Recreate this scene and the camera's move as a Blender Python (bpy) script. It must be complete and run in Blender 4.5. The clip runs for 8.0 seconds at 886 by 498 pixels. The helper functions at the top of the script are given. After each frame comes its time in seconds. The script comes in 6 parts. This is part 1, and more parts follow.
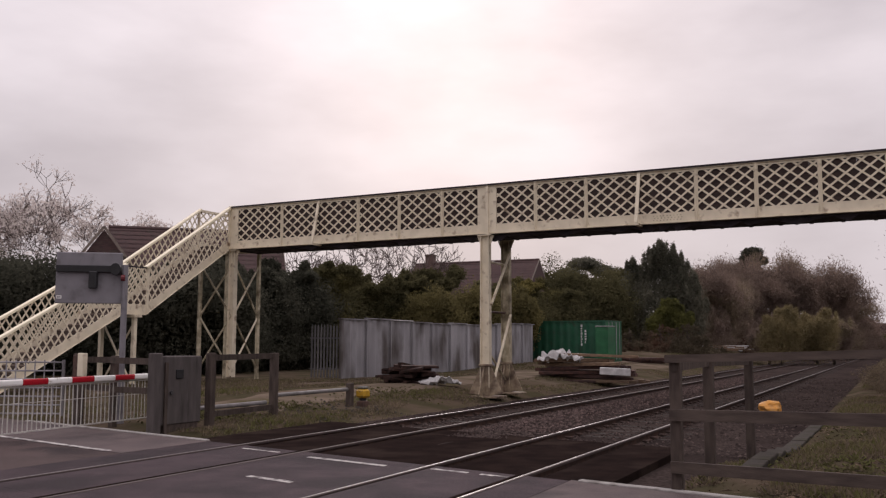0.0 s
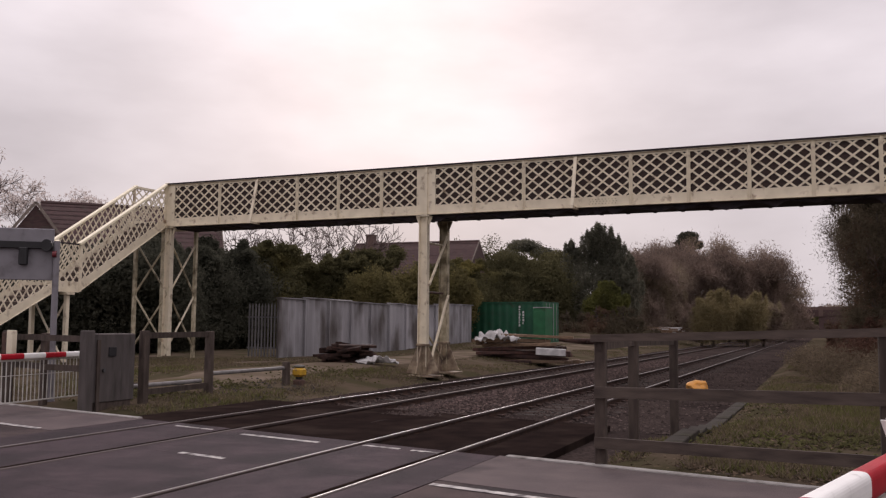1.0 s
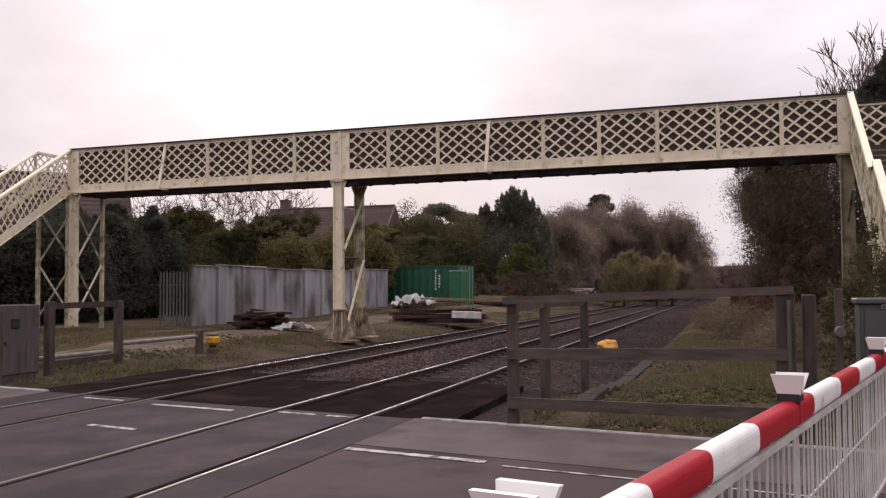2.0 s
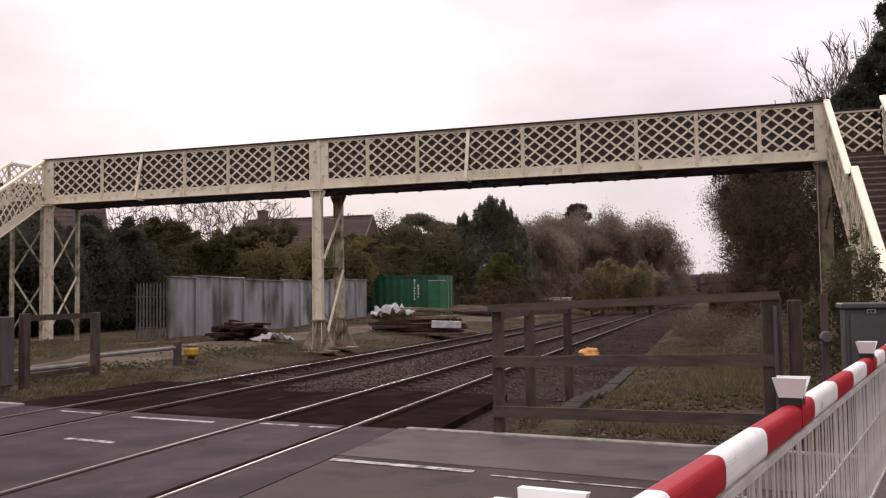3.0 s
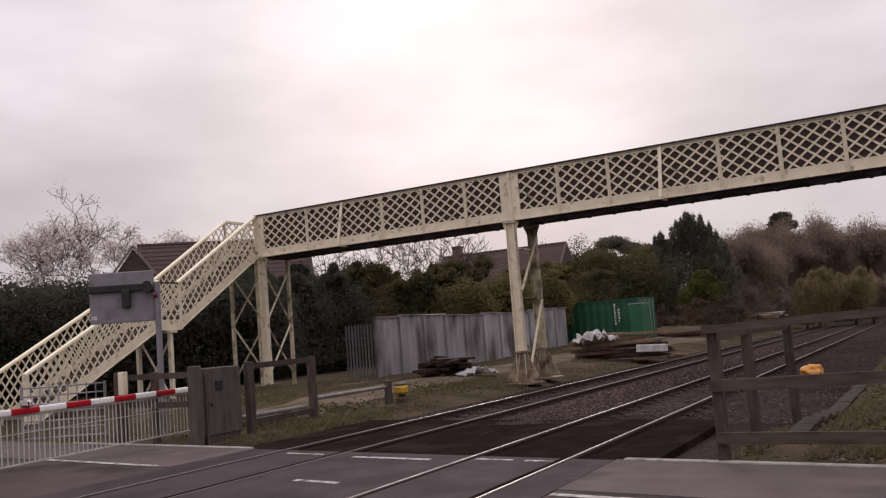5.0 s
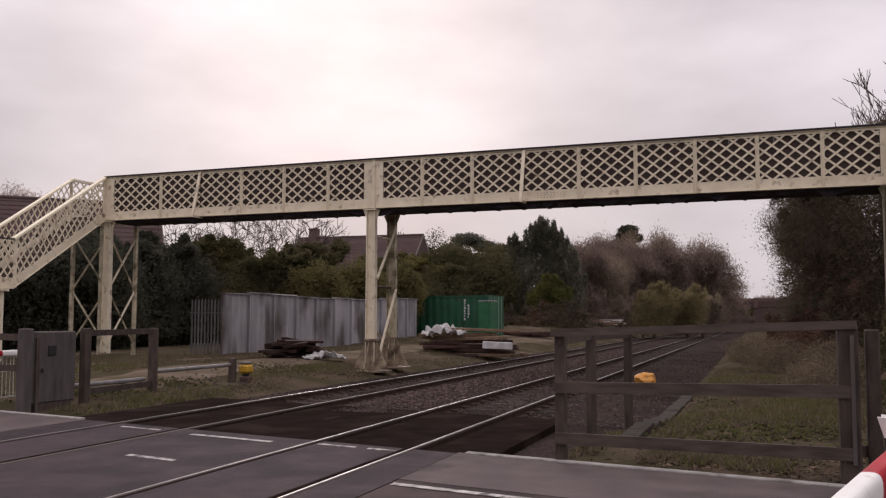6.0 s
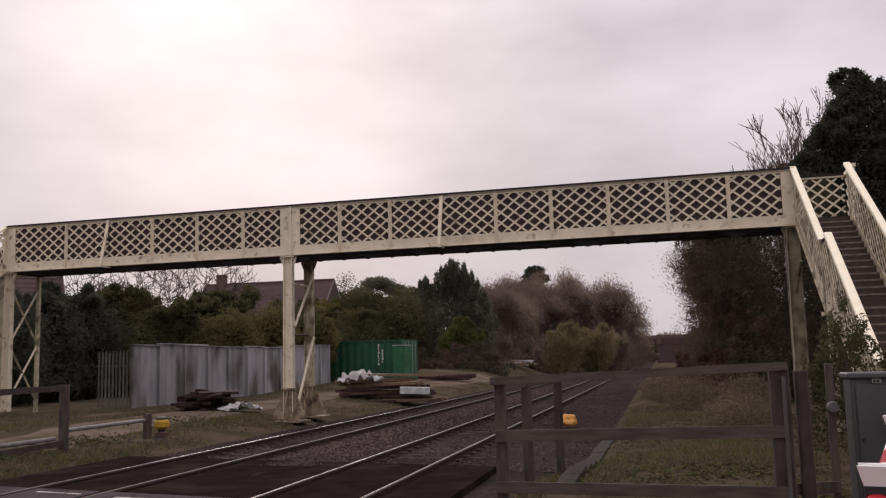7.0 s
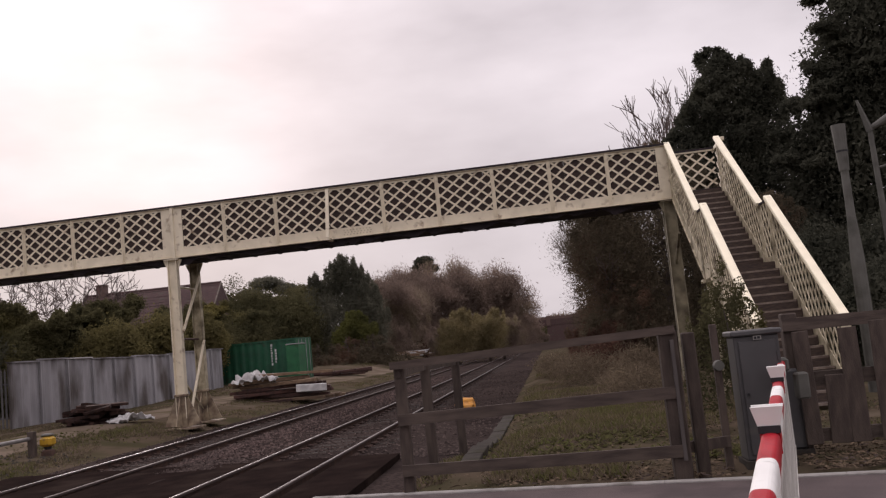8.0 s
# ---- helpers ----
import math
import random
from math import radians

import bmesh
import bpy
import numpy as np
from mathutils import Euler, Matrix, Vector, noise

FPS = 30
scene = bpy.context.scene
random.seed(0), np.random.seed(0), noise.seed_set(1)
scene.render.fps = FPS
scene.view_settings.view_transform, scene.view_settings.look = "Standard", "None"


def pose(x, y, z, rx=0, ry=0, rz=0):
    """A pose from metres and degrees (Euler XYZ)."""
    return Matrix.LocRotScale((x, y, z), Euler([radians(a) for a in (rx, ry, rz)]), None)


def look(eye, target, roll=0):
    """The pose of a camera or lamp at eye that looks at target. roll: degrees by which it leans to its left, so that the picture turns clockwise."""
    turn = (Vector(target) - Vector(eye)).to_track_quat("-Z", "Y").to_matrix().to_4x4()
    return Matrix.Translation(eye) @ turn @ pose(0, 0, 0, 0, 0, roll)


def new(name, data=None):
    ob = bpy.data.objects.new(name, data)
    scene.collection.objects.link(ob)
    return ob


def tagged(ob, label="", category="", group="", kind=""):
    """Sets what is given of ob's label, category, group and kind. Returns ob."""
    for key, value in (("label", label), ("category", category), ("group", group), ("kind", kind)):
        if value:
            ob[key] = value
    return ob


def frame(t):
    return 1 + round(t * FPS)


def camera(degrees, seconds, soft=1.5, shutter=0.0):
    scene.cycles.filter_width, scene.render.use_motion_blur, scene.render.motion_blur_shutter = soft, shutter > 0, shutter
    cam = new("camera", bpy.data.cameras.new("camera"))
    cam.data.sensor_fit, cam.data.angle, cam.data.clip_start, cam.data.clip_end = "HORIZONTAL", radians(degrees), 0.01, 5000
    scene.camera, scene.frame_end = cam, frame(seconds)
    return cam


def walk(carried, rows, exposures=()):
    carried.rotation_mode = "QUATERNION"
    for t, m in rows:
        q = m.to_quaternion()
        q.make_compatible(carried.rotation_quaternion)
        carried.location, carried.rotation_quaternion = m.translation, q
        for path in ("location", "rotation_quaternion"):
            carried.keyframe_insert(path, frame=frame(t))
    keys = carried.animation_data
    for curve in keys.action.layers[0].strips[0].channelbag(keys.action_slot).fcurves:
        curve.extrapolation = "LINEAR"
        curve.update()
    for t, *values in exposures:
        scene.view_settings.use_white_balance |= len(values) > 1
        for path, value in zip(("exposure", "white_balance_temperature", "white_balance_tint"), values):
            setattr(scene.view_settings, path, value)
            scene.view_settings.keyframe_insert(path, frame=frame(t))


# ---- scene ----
cam = camera(51.5, 8.0, soft=1.25)
PATH = [
    (0, (4.336, 1.279, 1.658), (3.460, 3.065, 1.865), 0.17),
    (0.3, (4.420, 1.261, 1.655), (3.494, 3.019, 1.881), 0.61),
    (0.5, (4.424, 1.237, 1.648), (3.518, 3.004, 1.878), 0.64),
    (0.8, (4.526, 1.152, 1.631), (3.683, 2.953, 1.843), 0.54),
    (1, (4.505, 1.159, 1.636), (3.743, 3.001, 1.802), 0.53),
    (1.2, (4.561, 1.172, 1.607), (3.869, 3.045, 1.717), 0.92),
    (1.5, (4.558, 1.150, 1.642), (3.905, 3.040, 1.705), 1.00),
    (2.8, (4.492, 1.169, 1.624), (3.987, 3.100, 1.757), -2.58),
    (3, (4.444, 1.226, 1.617), (3.899, 3.147, 1.727), -0.87),
    (3.2, (4.394, 1.247, 1.649), (3.754, 3.140, 1.741), 1.08),
    (3.5, (4.365, 1.253, 1.658), (3.665, 3.125, 1.744), 1.76),
    (3.7, (4.365, 1.253, 1.631), (3.559, 3.081, 1.731), -4.29),
    (4, (4.310, 1.295, 1.652), (3.450, 3.091, 1.839), -7.76),
    (4.2, (4.320, 1.220, 1.608), (3.431, 3.000, 1.808), -5.11),
    (4.5, (4.322, 1.297, 1.639), (3.413, 3.068, 1.826), -5.33),
    (4.7, (4.323, 1.306, 1.643), (3.399, 3.069, 1.834), -5.15),
    (5.8, (4.328, 1.274, 1.646), (3.534, 3.101, 1.825), 0.34),
    (6, (4.246, 1.284, 1.656), (3.602, 3.171, 1.809), 0.09),
    (6.2, (4.146, 1.310, 1.624), (3.617, 3.231, 1.792), -0.30),
    (6.5, (3.972, 1.278, 1.692), (3.506, 3.212, 1.901), -0.79),
    (6.8, (3.883, 1.282, 1.725), (3.427, 3.213, 1.975), -1.36),
    (7, (3.894, 1.189, 1.748), (3.448, 3.123, 1.991), -1.46),
    (7.2, (3.808, 1.249, 1.674), (3.383, 3.191, 1.890), -1.36),
    (7.5, (3.695, 1.198, 1.655), (3.351, 3.157, 1.864), -0.44),
    (7.8, (3.735, 1.292, 1.639), (3.453, 3.259, 1.861), -3.93),
    (8, (3.838, 1.209, 1.657), (3.630, 3.187, 1.870), -5.69),
]
walk(cam, [(t, look(eye, target, roll)) for t, eye, target, roll in PATH],
     exposures=[(0.0, -0.02, 6650, 21), (0.9, 0.0, 6650, 21), (1.5, 0.25, 6650, 21), (3.5, 0.34, 6650, 21), (4.4, 0.1, 6650, 21), (6.0, 0.0, 6650, 21), (6.5, 0.16, 6650, 21), (7.0, -0.04, 6650, 21), (7.5, 0.05, 6650, 21), (8.0, 0.06, 6650, 21)])

# ---- world, sun, exposure ----
SUN_AZ, SUN_EL = 25.0, 19.0      # degrees left of +Y, degrees up
world = bpy.data.worlds.new("overcast_sky")
scene.world = world
world.use_nodes = True
wn, wl = world.node_tree.nodes, world.node_tree.links
wn.clear()
w_out = wn.new("ShaderNodeOutputWorld")
w_bg = wn.new("ShaderNodeBackground")
w_sky = wn.new("ShaderNodeTexSky")
w_sky.sky_type = "NISHITA"
w_sky.sun_disc = False
w_sky.sun_elevation = radians(SUN_EL)
w_sky.sun_rotation = radians(-SUN_AZ)
w_sky.air_density, w_sky.dust_density = 1.0, 4.0
w_gain = wn.new("ShaderNodeVectorMath")
w_gain.operation = "SCALE"
w_gain.inputs["Scale"].default_value = 0.06
w_tc = wn.new("ShaderNodeTexCoord")
w_map = wn.new("ShaderNodeMapping")
w_map.inputs["Scale"].default_value = (1.0, 1.0, 2.6)
w_map.inputs["Location"].default_value = (0.35, 0.1, 0.0)
w_noise = wn.new("ShaderNodeTexNoise")
w_noise.inputs["Scale"].default_value = 3.0
w_noise.inputs["Detail"].default_value = 5.0
w_noise.inputs["Roughness"].default_value = 0.5
w_ramp = wn.new("ShaderNodeValToRGB")
w_ramp.color_ramp.elements[0].position, w_ramp.color_ramp.elements[0].color = 0.30, (0.572, 0.557, 0.575, 1)
w_ramp.color_ramp.elements[1].position, w_ramp.color_ramp.elements[1].color = 0.68, (0.855, 0.838, 0.855, 1)
w_mix = wn.new("ShaderNodeMix")
w_mix.data_type = "RGBA"
w_mix.inputs["Factor"].default_value = 0.95
wl.new(w_sky.outputs["Color"], w_gain.inputs[0])
wl.new(w_tc.outputs["Generated"], w_map.inputs["Vector"])
wl.new(w_map.outputs["Vector"], w_noise.inputs["Vector"])
wl.new(w_noise.outputs["Fac"], w_ramp.inputs["Fac"])
wl.new(w_gain.outputs["Vector"], w_mix.inputs["A"])
wl.new(w_ramp.outputs["Color"], w_mix.inputs["B"])
# an overcast sky is brighter overhead than along the horizon
w_sep = wn.new("ShaderNodeSeparateXYZ")
w_up = wn.new("ShaderNodeMapRange")
w_up.inputs["From Min"].default_value, w_up.inputs["From Max"].default_value = 0.0, 1.0
w_up.inputs["To Min"].default_value, w_up.inputs["To Max"].default_value = 0.84, 2.35
w_pow = wn.new("ShaderNodeMath")
w_pow.operation = "POWER"
w_pow.use_clamp = True
w_pow.inputs[1].default_value = 1.7
w_mul = wn.new("ShaderNodeVectorMath")
w_mul.operation = "SCALE"
wl.new(w_tc.outputs["Generated"], w_sep.inputs["Vector"])
wl.new(w_sep.outputs["Z"], w_pow.inputs[0])
wl.new(w_pow.outputs["Value"], w_up.inputs["Value"])
wl.new(w_mix.outputs["Result"], w_mul.inputs[0])
wl.new(w_up.outputs["Result"], w_mul.inputs["Scale"])
# the cloud is thinnest round the hidden sun
w_dir = wn.new("ShaderNodeVectorMath")
w_dir.operation = "DOT_PRODUCT"
w_dir.inputs[1].default_value = (-math.sin(radians(SUN_AZ)) * math.cos(radians(SUN_EL)), math.cos(radians(SUN_AZ)) * math.cos(radians(SUN_EL)), math.sin(radians(SUN_EL)))
w_near = wn.new("ShaderNodeMapRange")
w_near.interpolation_type = "SMOOTHSTEP"
w_near.inputs["From Min"].default_value, w_near.inputs["From Max"].default_value = 0.955, 1.0
w_near.inputs["To Min"].default_value, w_near.inputs["To Max"].default_value = 0.965, 1.10
w_glow = wn.new("ShaderNodeVectorMath")
w_glow.operation = "SCALE"
wl.new(w_tc.outputs["Generated"], w_dir.inputs[0])
wl.new(w_dir.outputs["Value"], w_near.inputs["Value"])
wl.new(w_mul.outputs["Vector"], w_glow.inputs[0])
wl.new(w_near.outputs["Result"], w_glow.inputs["Scale"])
wl.new(w_glow.outputs["Vector"], w_bg.inputs["Color"])
wl.new(w_bg.outputs["Background"], w_out.inputs["Surface"])
w_bg.inputs["Strength"].default_value = 1.0

sun = new("sun", bpy.data.lights.new("sun", "SUN"))
sun.data.energy = 0.9
sun.data.angle = radians(14)
sun.data.color = (1.0, 0.95, 0.88)
_a, _e = radians(SUN_AZ), radians(SUN_EL)
sun.matrix_world = look((-math.sin(_a) * math.cos(_e) * 50, math.cos(_a) * math.cos(_e) * 50, math.sin(_e) * 50), (0, 0, 0))


# ---- materials ----
def material(name, base, alt=None, rough=0.7, metal=0.0, scale=6.0, mix=(0.35, 0.65), bump=0.15, bump_scale=60.0,
             stain=None, stain_scale=1.2, stain_amount=(0.55, 0.7), stretch=(1, 1, 1), by_object=0.0, by_island=0.0, gloss=0.4, leafy=0.0):
    """Base and a second tone by coarse noise, optional stains at a larger scale, a fine bump."""
    m = bpy.data.materials.new(name)
    m.use_nodes = True
    n, l = m.node_tree.nodes, m.node_tree.links
    b = n["Principled BSDF"]
    b.inputs["Roughness"].default_value = rough
    b.inputs["Metallic"].default_value = metal
    b.inputs["Specular IOR Level"].default_value = gloss
    tc = n.new("ShaderNodeTexCoord")
    mp = n.new("ShaderNodeMapping")
    mp.inputs["Scale"].default_value = stretch
    l.new(tc.outputs["Object"], mp.inputs["Vector"])
    alt = alt or tuple(c * 0.7 for c in base)

    def fac(sc, lo, hi, detail=6.0):
        t = n.new("ShaderNodeTexNoise")
        t.inputs["Scale"].default_value, t.inputs["Detail"].default_value = sc, detail
        l.new(mp.outputs["Vector"], t.inputs["Vector"])
        r = n.new("ShaderNodeMapRange")
        r.inputs["From Min"].default_value, r.inputs["From Max"].default_value = lo, hi
        l.new(t.outputs["Fac"], r.inputs["Value"])
        return r.outputs["Result"]

    def blend(f, a, c):
        x = n.new("ShaderNodeMix")
        x.data_type = "RGBA"
        l.new(f, x.inputs["Factor"])
        for k, v in (("A", a), ("B", c)):
            if isinstance(v, tuple):
                x.inputs[k].default_value = (*v, 1)
            else:
                l.new(v, x.inputs[k])
        return x.outputs["Result"]

    col = blend(fac(scale, *mix), base, alt)
    if stain:
        col = blend(fac(stain_scale, *stain_amount), col, stain)
    for amount, node, out in ((by_object, "ShaderNodeObjectInfo", "Random"), (by_island, "ShaderNodeNewGeometry", "Random Per Island")):
        if amount:
            src = n.new(node)
            r = n.new("ShaderNodeMapRange")
            r.inputs["To Min"].default_value, r.inputs["To Max"].default_value = 1 - amount, 1 + amount
            l.new(src.outputs[out], r.inputs["Value"])
            v = n.new("ShaderNodeVectorMath")
            v.operation = "SCALE"
            l.new(col, v.inputs[0])
            l.new(r.outputs["Result"], v.inputs["Scale"])
            col = v.outputs["Vector"]
    l.new(col, b.inputs["Base Color"])
    if leafy:
        tl, mx = n.new("ShaderNodeBsdfTranslucent"), n.new("ShaderNodeMixShader")
        mx.inputs["Fac"].default_value = leafy
        l.new(col, tl.inputs["Color"])
        l.new(b.outputs["BSDF"], mx.inputs[1])
        l.new(tl.outputs["BSDF"], mx.inputs[2])
        l.new(mx.outputs["Shader"], n["Material Output"].inputs["Surface"])
    if bump:
        t = n.new("ShaderNodeTexNoise")
        t.inputs["Scale"].default_value, t.inputs["Detail"].default_value = bump_scale, 8
        l.new(mp.outputs["Vector"], t.inputs["Vector"])
        k = n.new("ShaderNodeBump")
        k.inputs["Strength"].default_value, k.inputs["Distance"].default_value = bump, 0.02
        l.new(t.outputs["Fac"], k.inputs["Height"])
        l.new(k.outputs["Normal"], b.inputs["Normal"])
    return m


M = {}
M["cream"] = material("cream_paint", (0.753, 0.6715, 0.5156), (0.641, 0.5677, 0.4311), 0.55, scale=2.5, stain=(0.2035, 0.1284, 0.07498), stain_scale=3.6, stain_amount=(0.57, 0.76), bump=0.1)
# darker, browner blotched cream for the far column, side legs and right stair
M["cream_mottled"] = material("mottled_cream_paint", (0.55, 0.48, 0.3464), (0.34, 0.2976, 0.2006), 0.7, scale=5.0, stain=(0.12, 0.096, 0.0547), stain_scale=2.2, stain_amount=(0.5, 0.68))
M["cream_rust"] = material("rust_stained_cream_paint", (0.36, 0.29, 0.20), (0.13, 0.085, 0.06), 0.8, scale=3.5, stain=(0.07, 0.045, 0.035), stain_scale=2.5, stain_amount=(0.5, 0.66))
# paler cream than the panels, for the sloping handrail caps
M["cap"] = material("bright_cream_paint", (0.88, 0.8, 0.6), (0.8, 0.73, 0.54), 0.45, scale=3.0, bump=0.05)
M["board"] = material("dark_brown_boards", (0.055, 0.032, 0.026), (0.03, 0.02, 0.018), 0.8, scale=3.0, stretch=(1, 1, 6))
M["deck"] = material("dark_deck_timber", (0.035, 0.024, 0.028), (0.018, 0.014, 0.018), 0.85, scale=4.0)
M["tread"] = material("dark_stair_timber", (0.085, 0.058, 0.045), (0.05, 0.035, 0.03), 0.75, scale=8.0, stretch=(1, 4, 4))
M["nosing"] = material("worn_stair_edge", (0.26, 0.21, 0.17), (0.16, 0.12, 0.10), 0.7, scale=6.0)
M["rust"] = material("rusted_steel", (0.10, 0.055, 0.04), (0.05, 0.03, 0.025), 0.8, scale=9.0)
M["rail_side"] = material("rusty_rail", (0.075, 0.045, 0.035), (0.04, 0.028, 0.025), 0.75, scale=6.0, gloss=0.1)
M["rail_head"] = material("polished_rail_head", (0.425, 0.408, 0.408), (0.306, 0.289, 0.289), 0.38, 1.0, scale=2.0, stretch=(1, 0.2, 1), bump=0.02)
M["rail_dull"] = material("dull_rail_head", (0.08, 0.0585, 0.054), (0.055, 0.0405, 0.03825), 0.65, 0.3, scale=2.0, stretch=(1, 0.2, 1), bump=0.02, gloss=0.25)
M["asphalt"] = material("worn_asphalt", (0.07734, 0.05286, 0.05018), (0.05672, 0.03964, 0.03845), 0.85, scale=1.1, stain=(0.02578, 0.01899, 0.02024), stain_scale=0.55, stain_amount=(0.52, 0.66), bump=0.5, bump_scale=140, gloss=0.15)
M["footway"] = material("pale_asphalt_footway", (0.1214, 0.09425, 0.09148), (0.09108, 0.07207, 0.07207), 0.9, scale=1.5, stain=(0.05465, 0.04435, 0.04435), stain_scale=0.7, stain_amount=(0.55, 0.7), bump=0.4, bump_scale=140, gloss=0.15)
M["crossing"] = material("dark_crossing_surface", (0.04954, 0.03096, 0.03669), (0.03497, 0.02212, 0.02686), 0.8, scale=3.5, stain=(0.0204, 0.01287, 0.01611), stain_scale=0.9, stain_amount=(0.44, 0.62), bump=0.4, bump_scale=120, gloss=0.15)
M["line"] = material("worn_road_paint", (0.52, 0.49, 0.46), (0.27, 0.25, 0.245), 0.85, scale=7.0, stain=(0.09, 0.078, 0.076), stain_scale=6, stain_amount=(0.50, 0.62), bump=0.3)
M["ballast"] = material("track_ballast", (0.062, 0.047, 0.042), (0.036, 0.028, 0.026), 0.95, scale=14, mix=(0.4, 0.6), stain=(0.030, 0.023, 0.0215), stain_scale=0.5, stain_amount=(0.47, 0.64), bump=1.0, bump_scale=32, gloss=0.0)
M["stone"] = material("ballast_stone", (0.092, 0.070, 0.063), (0.050, 0.039, 0.036), 0.9, scale=8, by_island=0.35, bump=0, gloss=0.0)
M["stone_pale"] = material("pinkish_ballast_stone", (0.1184, 0.084, 0.076), (0.0629, 0.048, 0.0448), 0.9, scale=5, by_island=0.45, bump=0, gloss=0.0)
M["pad"] = material("black_timber_and_groove_shade", (0.024, 0.0165, 0.0145), (0.016, 0.0115, 0.0105), 0.9, scale=2.2, stain=(0.036, 0.026, 0.022), stain_scale=0.8, stain_amount=(0.52, 0.7), bump=0.6, bump_scale=60, gloss=0.0)
M["sleeper"] = material("oiled_sleeper", (0.0308, 0.02205, 0.0189), (0.0168, 0.0126, 0.01155), 0.85, scale=7, stretch=(0.4, 3, 3), by_object=0.3, gloss=0.05)
M["soil"] = material("bare_ground", (0.084, 0.064, 0.046), (0.056, 0.049, 0.029), 0.95, scale=0.7, mix=(0.42, 0.58), stain=(0.122, 0.094, 0.073), stain_scale=0.3, stain_amount=(0.56, 0.70), bump=0.8, bump_scale=22, gloss=0.0)
M["grass"] = material("rough_grass", (0.110, 0.110, 0.044), (0.150, 0.122, 0.072), 0.9, scale=1.4, mix=(0.42, 0.6), by_island=0.25, bump=0, gloss=0.0, leafy=0.42)
M["dry"] = material("dry_grass", (0.185, 0.145, 0.102), (0.115, 0.090, 0.066), 0.95, scale=1.6, by_island=0.25, bump=0, gloss=0.0, leafy=0.42)
M["fence"] = material("weathered_fence_timber", (0.08925, 0.06864, 0.05772), (0.051, 0.039, 0.03404), 0.85, scale=4, stretch=(3, 3, 0.7), by_object=0.2, bump=0.4, bump_scale=40, gloss=0.15)
M["fence_rail"] = material("weathered_fence_rail", (0.08925, 0.06864, 0.05772), (0.051, 0.039, 0.03404), 0.85, scale=4, stretch=(0.6, 2, 4), by_object=0.2, bump=0.4, bump_scale=40, gloss=0.15)
M["fence_pale"] = material("grey_panel_timber", (0.092, 0.078, 0.074), (0.062, 0.052, 0.049), 0.85, scale=3, stretch=(3, 3, 0.6), stain=(0.045, 0.037, 0.035), stain_scale=2)
M["concrete"] = material("concrete", (0.34, 0.32, 0.30), (0.25, 0.235, 0.22), 0.9, scale=5, stain=(0.14, 0.125, 0.11), stain_scale=2.5, bump=0.3)
M["path"] = material("trodden_stony_path", (0.156, 0.1221, 0.0945), (0.1092, 0.0851, 0.063), 0.95, scale=1.2, stain=(0.078, 0.0666, 0.0385), stain_scale=0.5, stain_amount=(0.52, 0.66), bump=0.6, bump_scale=25, gloss=0.0)
M["trough"] = material("dirty_concrete", (0.056, 0.049, 0.043), (0.038, 0.033, 0.029), 0.95, scale=4, stain=(0.040, 0.037, 0.025), stain_scale=1.2, gloss=0.05)
M["galv"] = material("dull_galvanised_sheet", (0.345, 0.335, 0.352), (0.215, 0.208, 0.220), 0.6, 0.1, scale=0.8, stretch=(1, 1, 0.45), stain=(0.080, 0.067, 0.062), stain_scale=0.7, stain_amount=(0.49, 0.66), bump=0.05, by_object=0.14)
M["pale"] = material("dull_steel_pale", (0.14, 0.135, 0.138), (0.09, 0.086, 0.088), 0.65, 0.1, scale=3, bump=0.05, by_object=0.2)
M["roof_grey"] = material("grey_plastic_roof", (0.20, 0.20, 0.195), (0.15, 0.15, 0.145), 0.6, scale=3, bump=0.03)
M["green"] = material("green_container_paint", (0.012, 0.085, 0.043), (0.009, 0.06, 0.032), 0.55, scale=2, stain=(0.03, 0.05, 0.03), stain_scale=1.5, stain_amount=(0.58, 0.72), bump=0.03)
M["green_door"] = material("light_green_paint", (0.018, 0.125, 0.050), (0.013, 0.092, 0.040), 0.55, scale=2, stain=(0.03, 0.06, 0.03), stain_scale=1.5, stain_amount=(0.58, 0.72), bump=0.03)
M["white"] = material("white_paint", (0.84, 0.83, 0.80), (0.76, 0.75, 0.72), 0.45, scale=4, stain=(0.40, 0.38, 0.35), stain_scale=8, stain_amount=(0.62, 0.75), bump=0.04)
M["red"] = material("red_reflective_paint", (0.4106, 0.01078, 0.02048), (0.3392, 0.00882, 0.01792), 0.4, scale=4, stain=(0.1785, 0.0098, 0.016), stain_scale=9, stain_amount=(0.6, 0.75), bump=0.04, gloss=0.2)
M["skirt"] = material("pale_grey_skirt_metal", (0.56, 0.54, 0.50), (0.42, 0.40, 0.37), 0.55, 0.1, scale=4, bump=0.05)
M["cabinet"] = material("dark_grey_cabinet_paint", (0.064, 0.061, 0.062), (0.052, 0.049, 0.050), 0.5, scale=2.5, stain=(0.085, 0.078, 0.070), stain_scale=3.5, stain_amount=(0.58, 0.75), bump=0.03)
M["sign_back"] = material("grey_sign_back", (0.21, 0.20, 0.215), (0.17, 0.16, 0.175), 0.6, scale=3, stain=(0.12, 0.11, 0.115), stain_scale=3)
M["black"] = material("matt_black", (0.018, 0.017, 0.019), (0.011, 0.011, 0.012), 0.6, scale=5, bump=0.02)
M["yellow"] = material("yellow_plastic", (0.50, 0.29, 0.02), (0.38, 0.21, 0.02), 0.5, scale=4, stain=(0.20, 0.12, 0.03), stain_scale=10, stain_amount=(0.56, 0.7))
M["orange"] = material("orange_bag", (0.64, 0.28, 0.04), (0.55, 0.27, 0.08), 0.6, scale=9, bump=0.4, bump_scale=12)
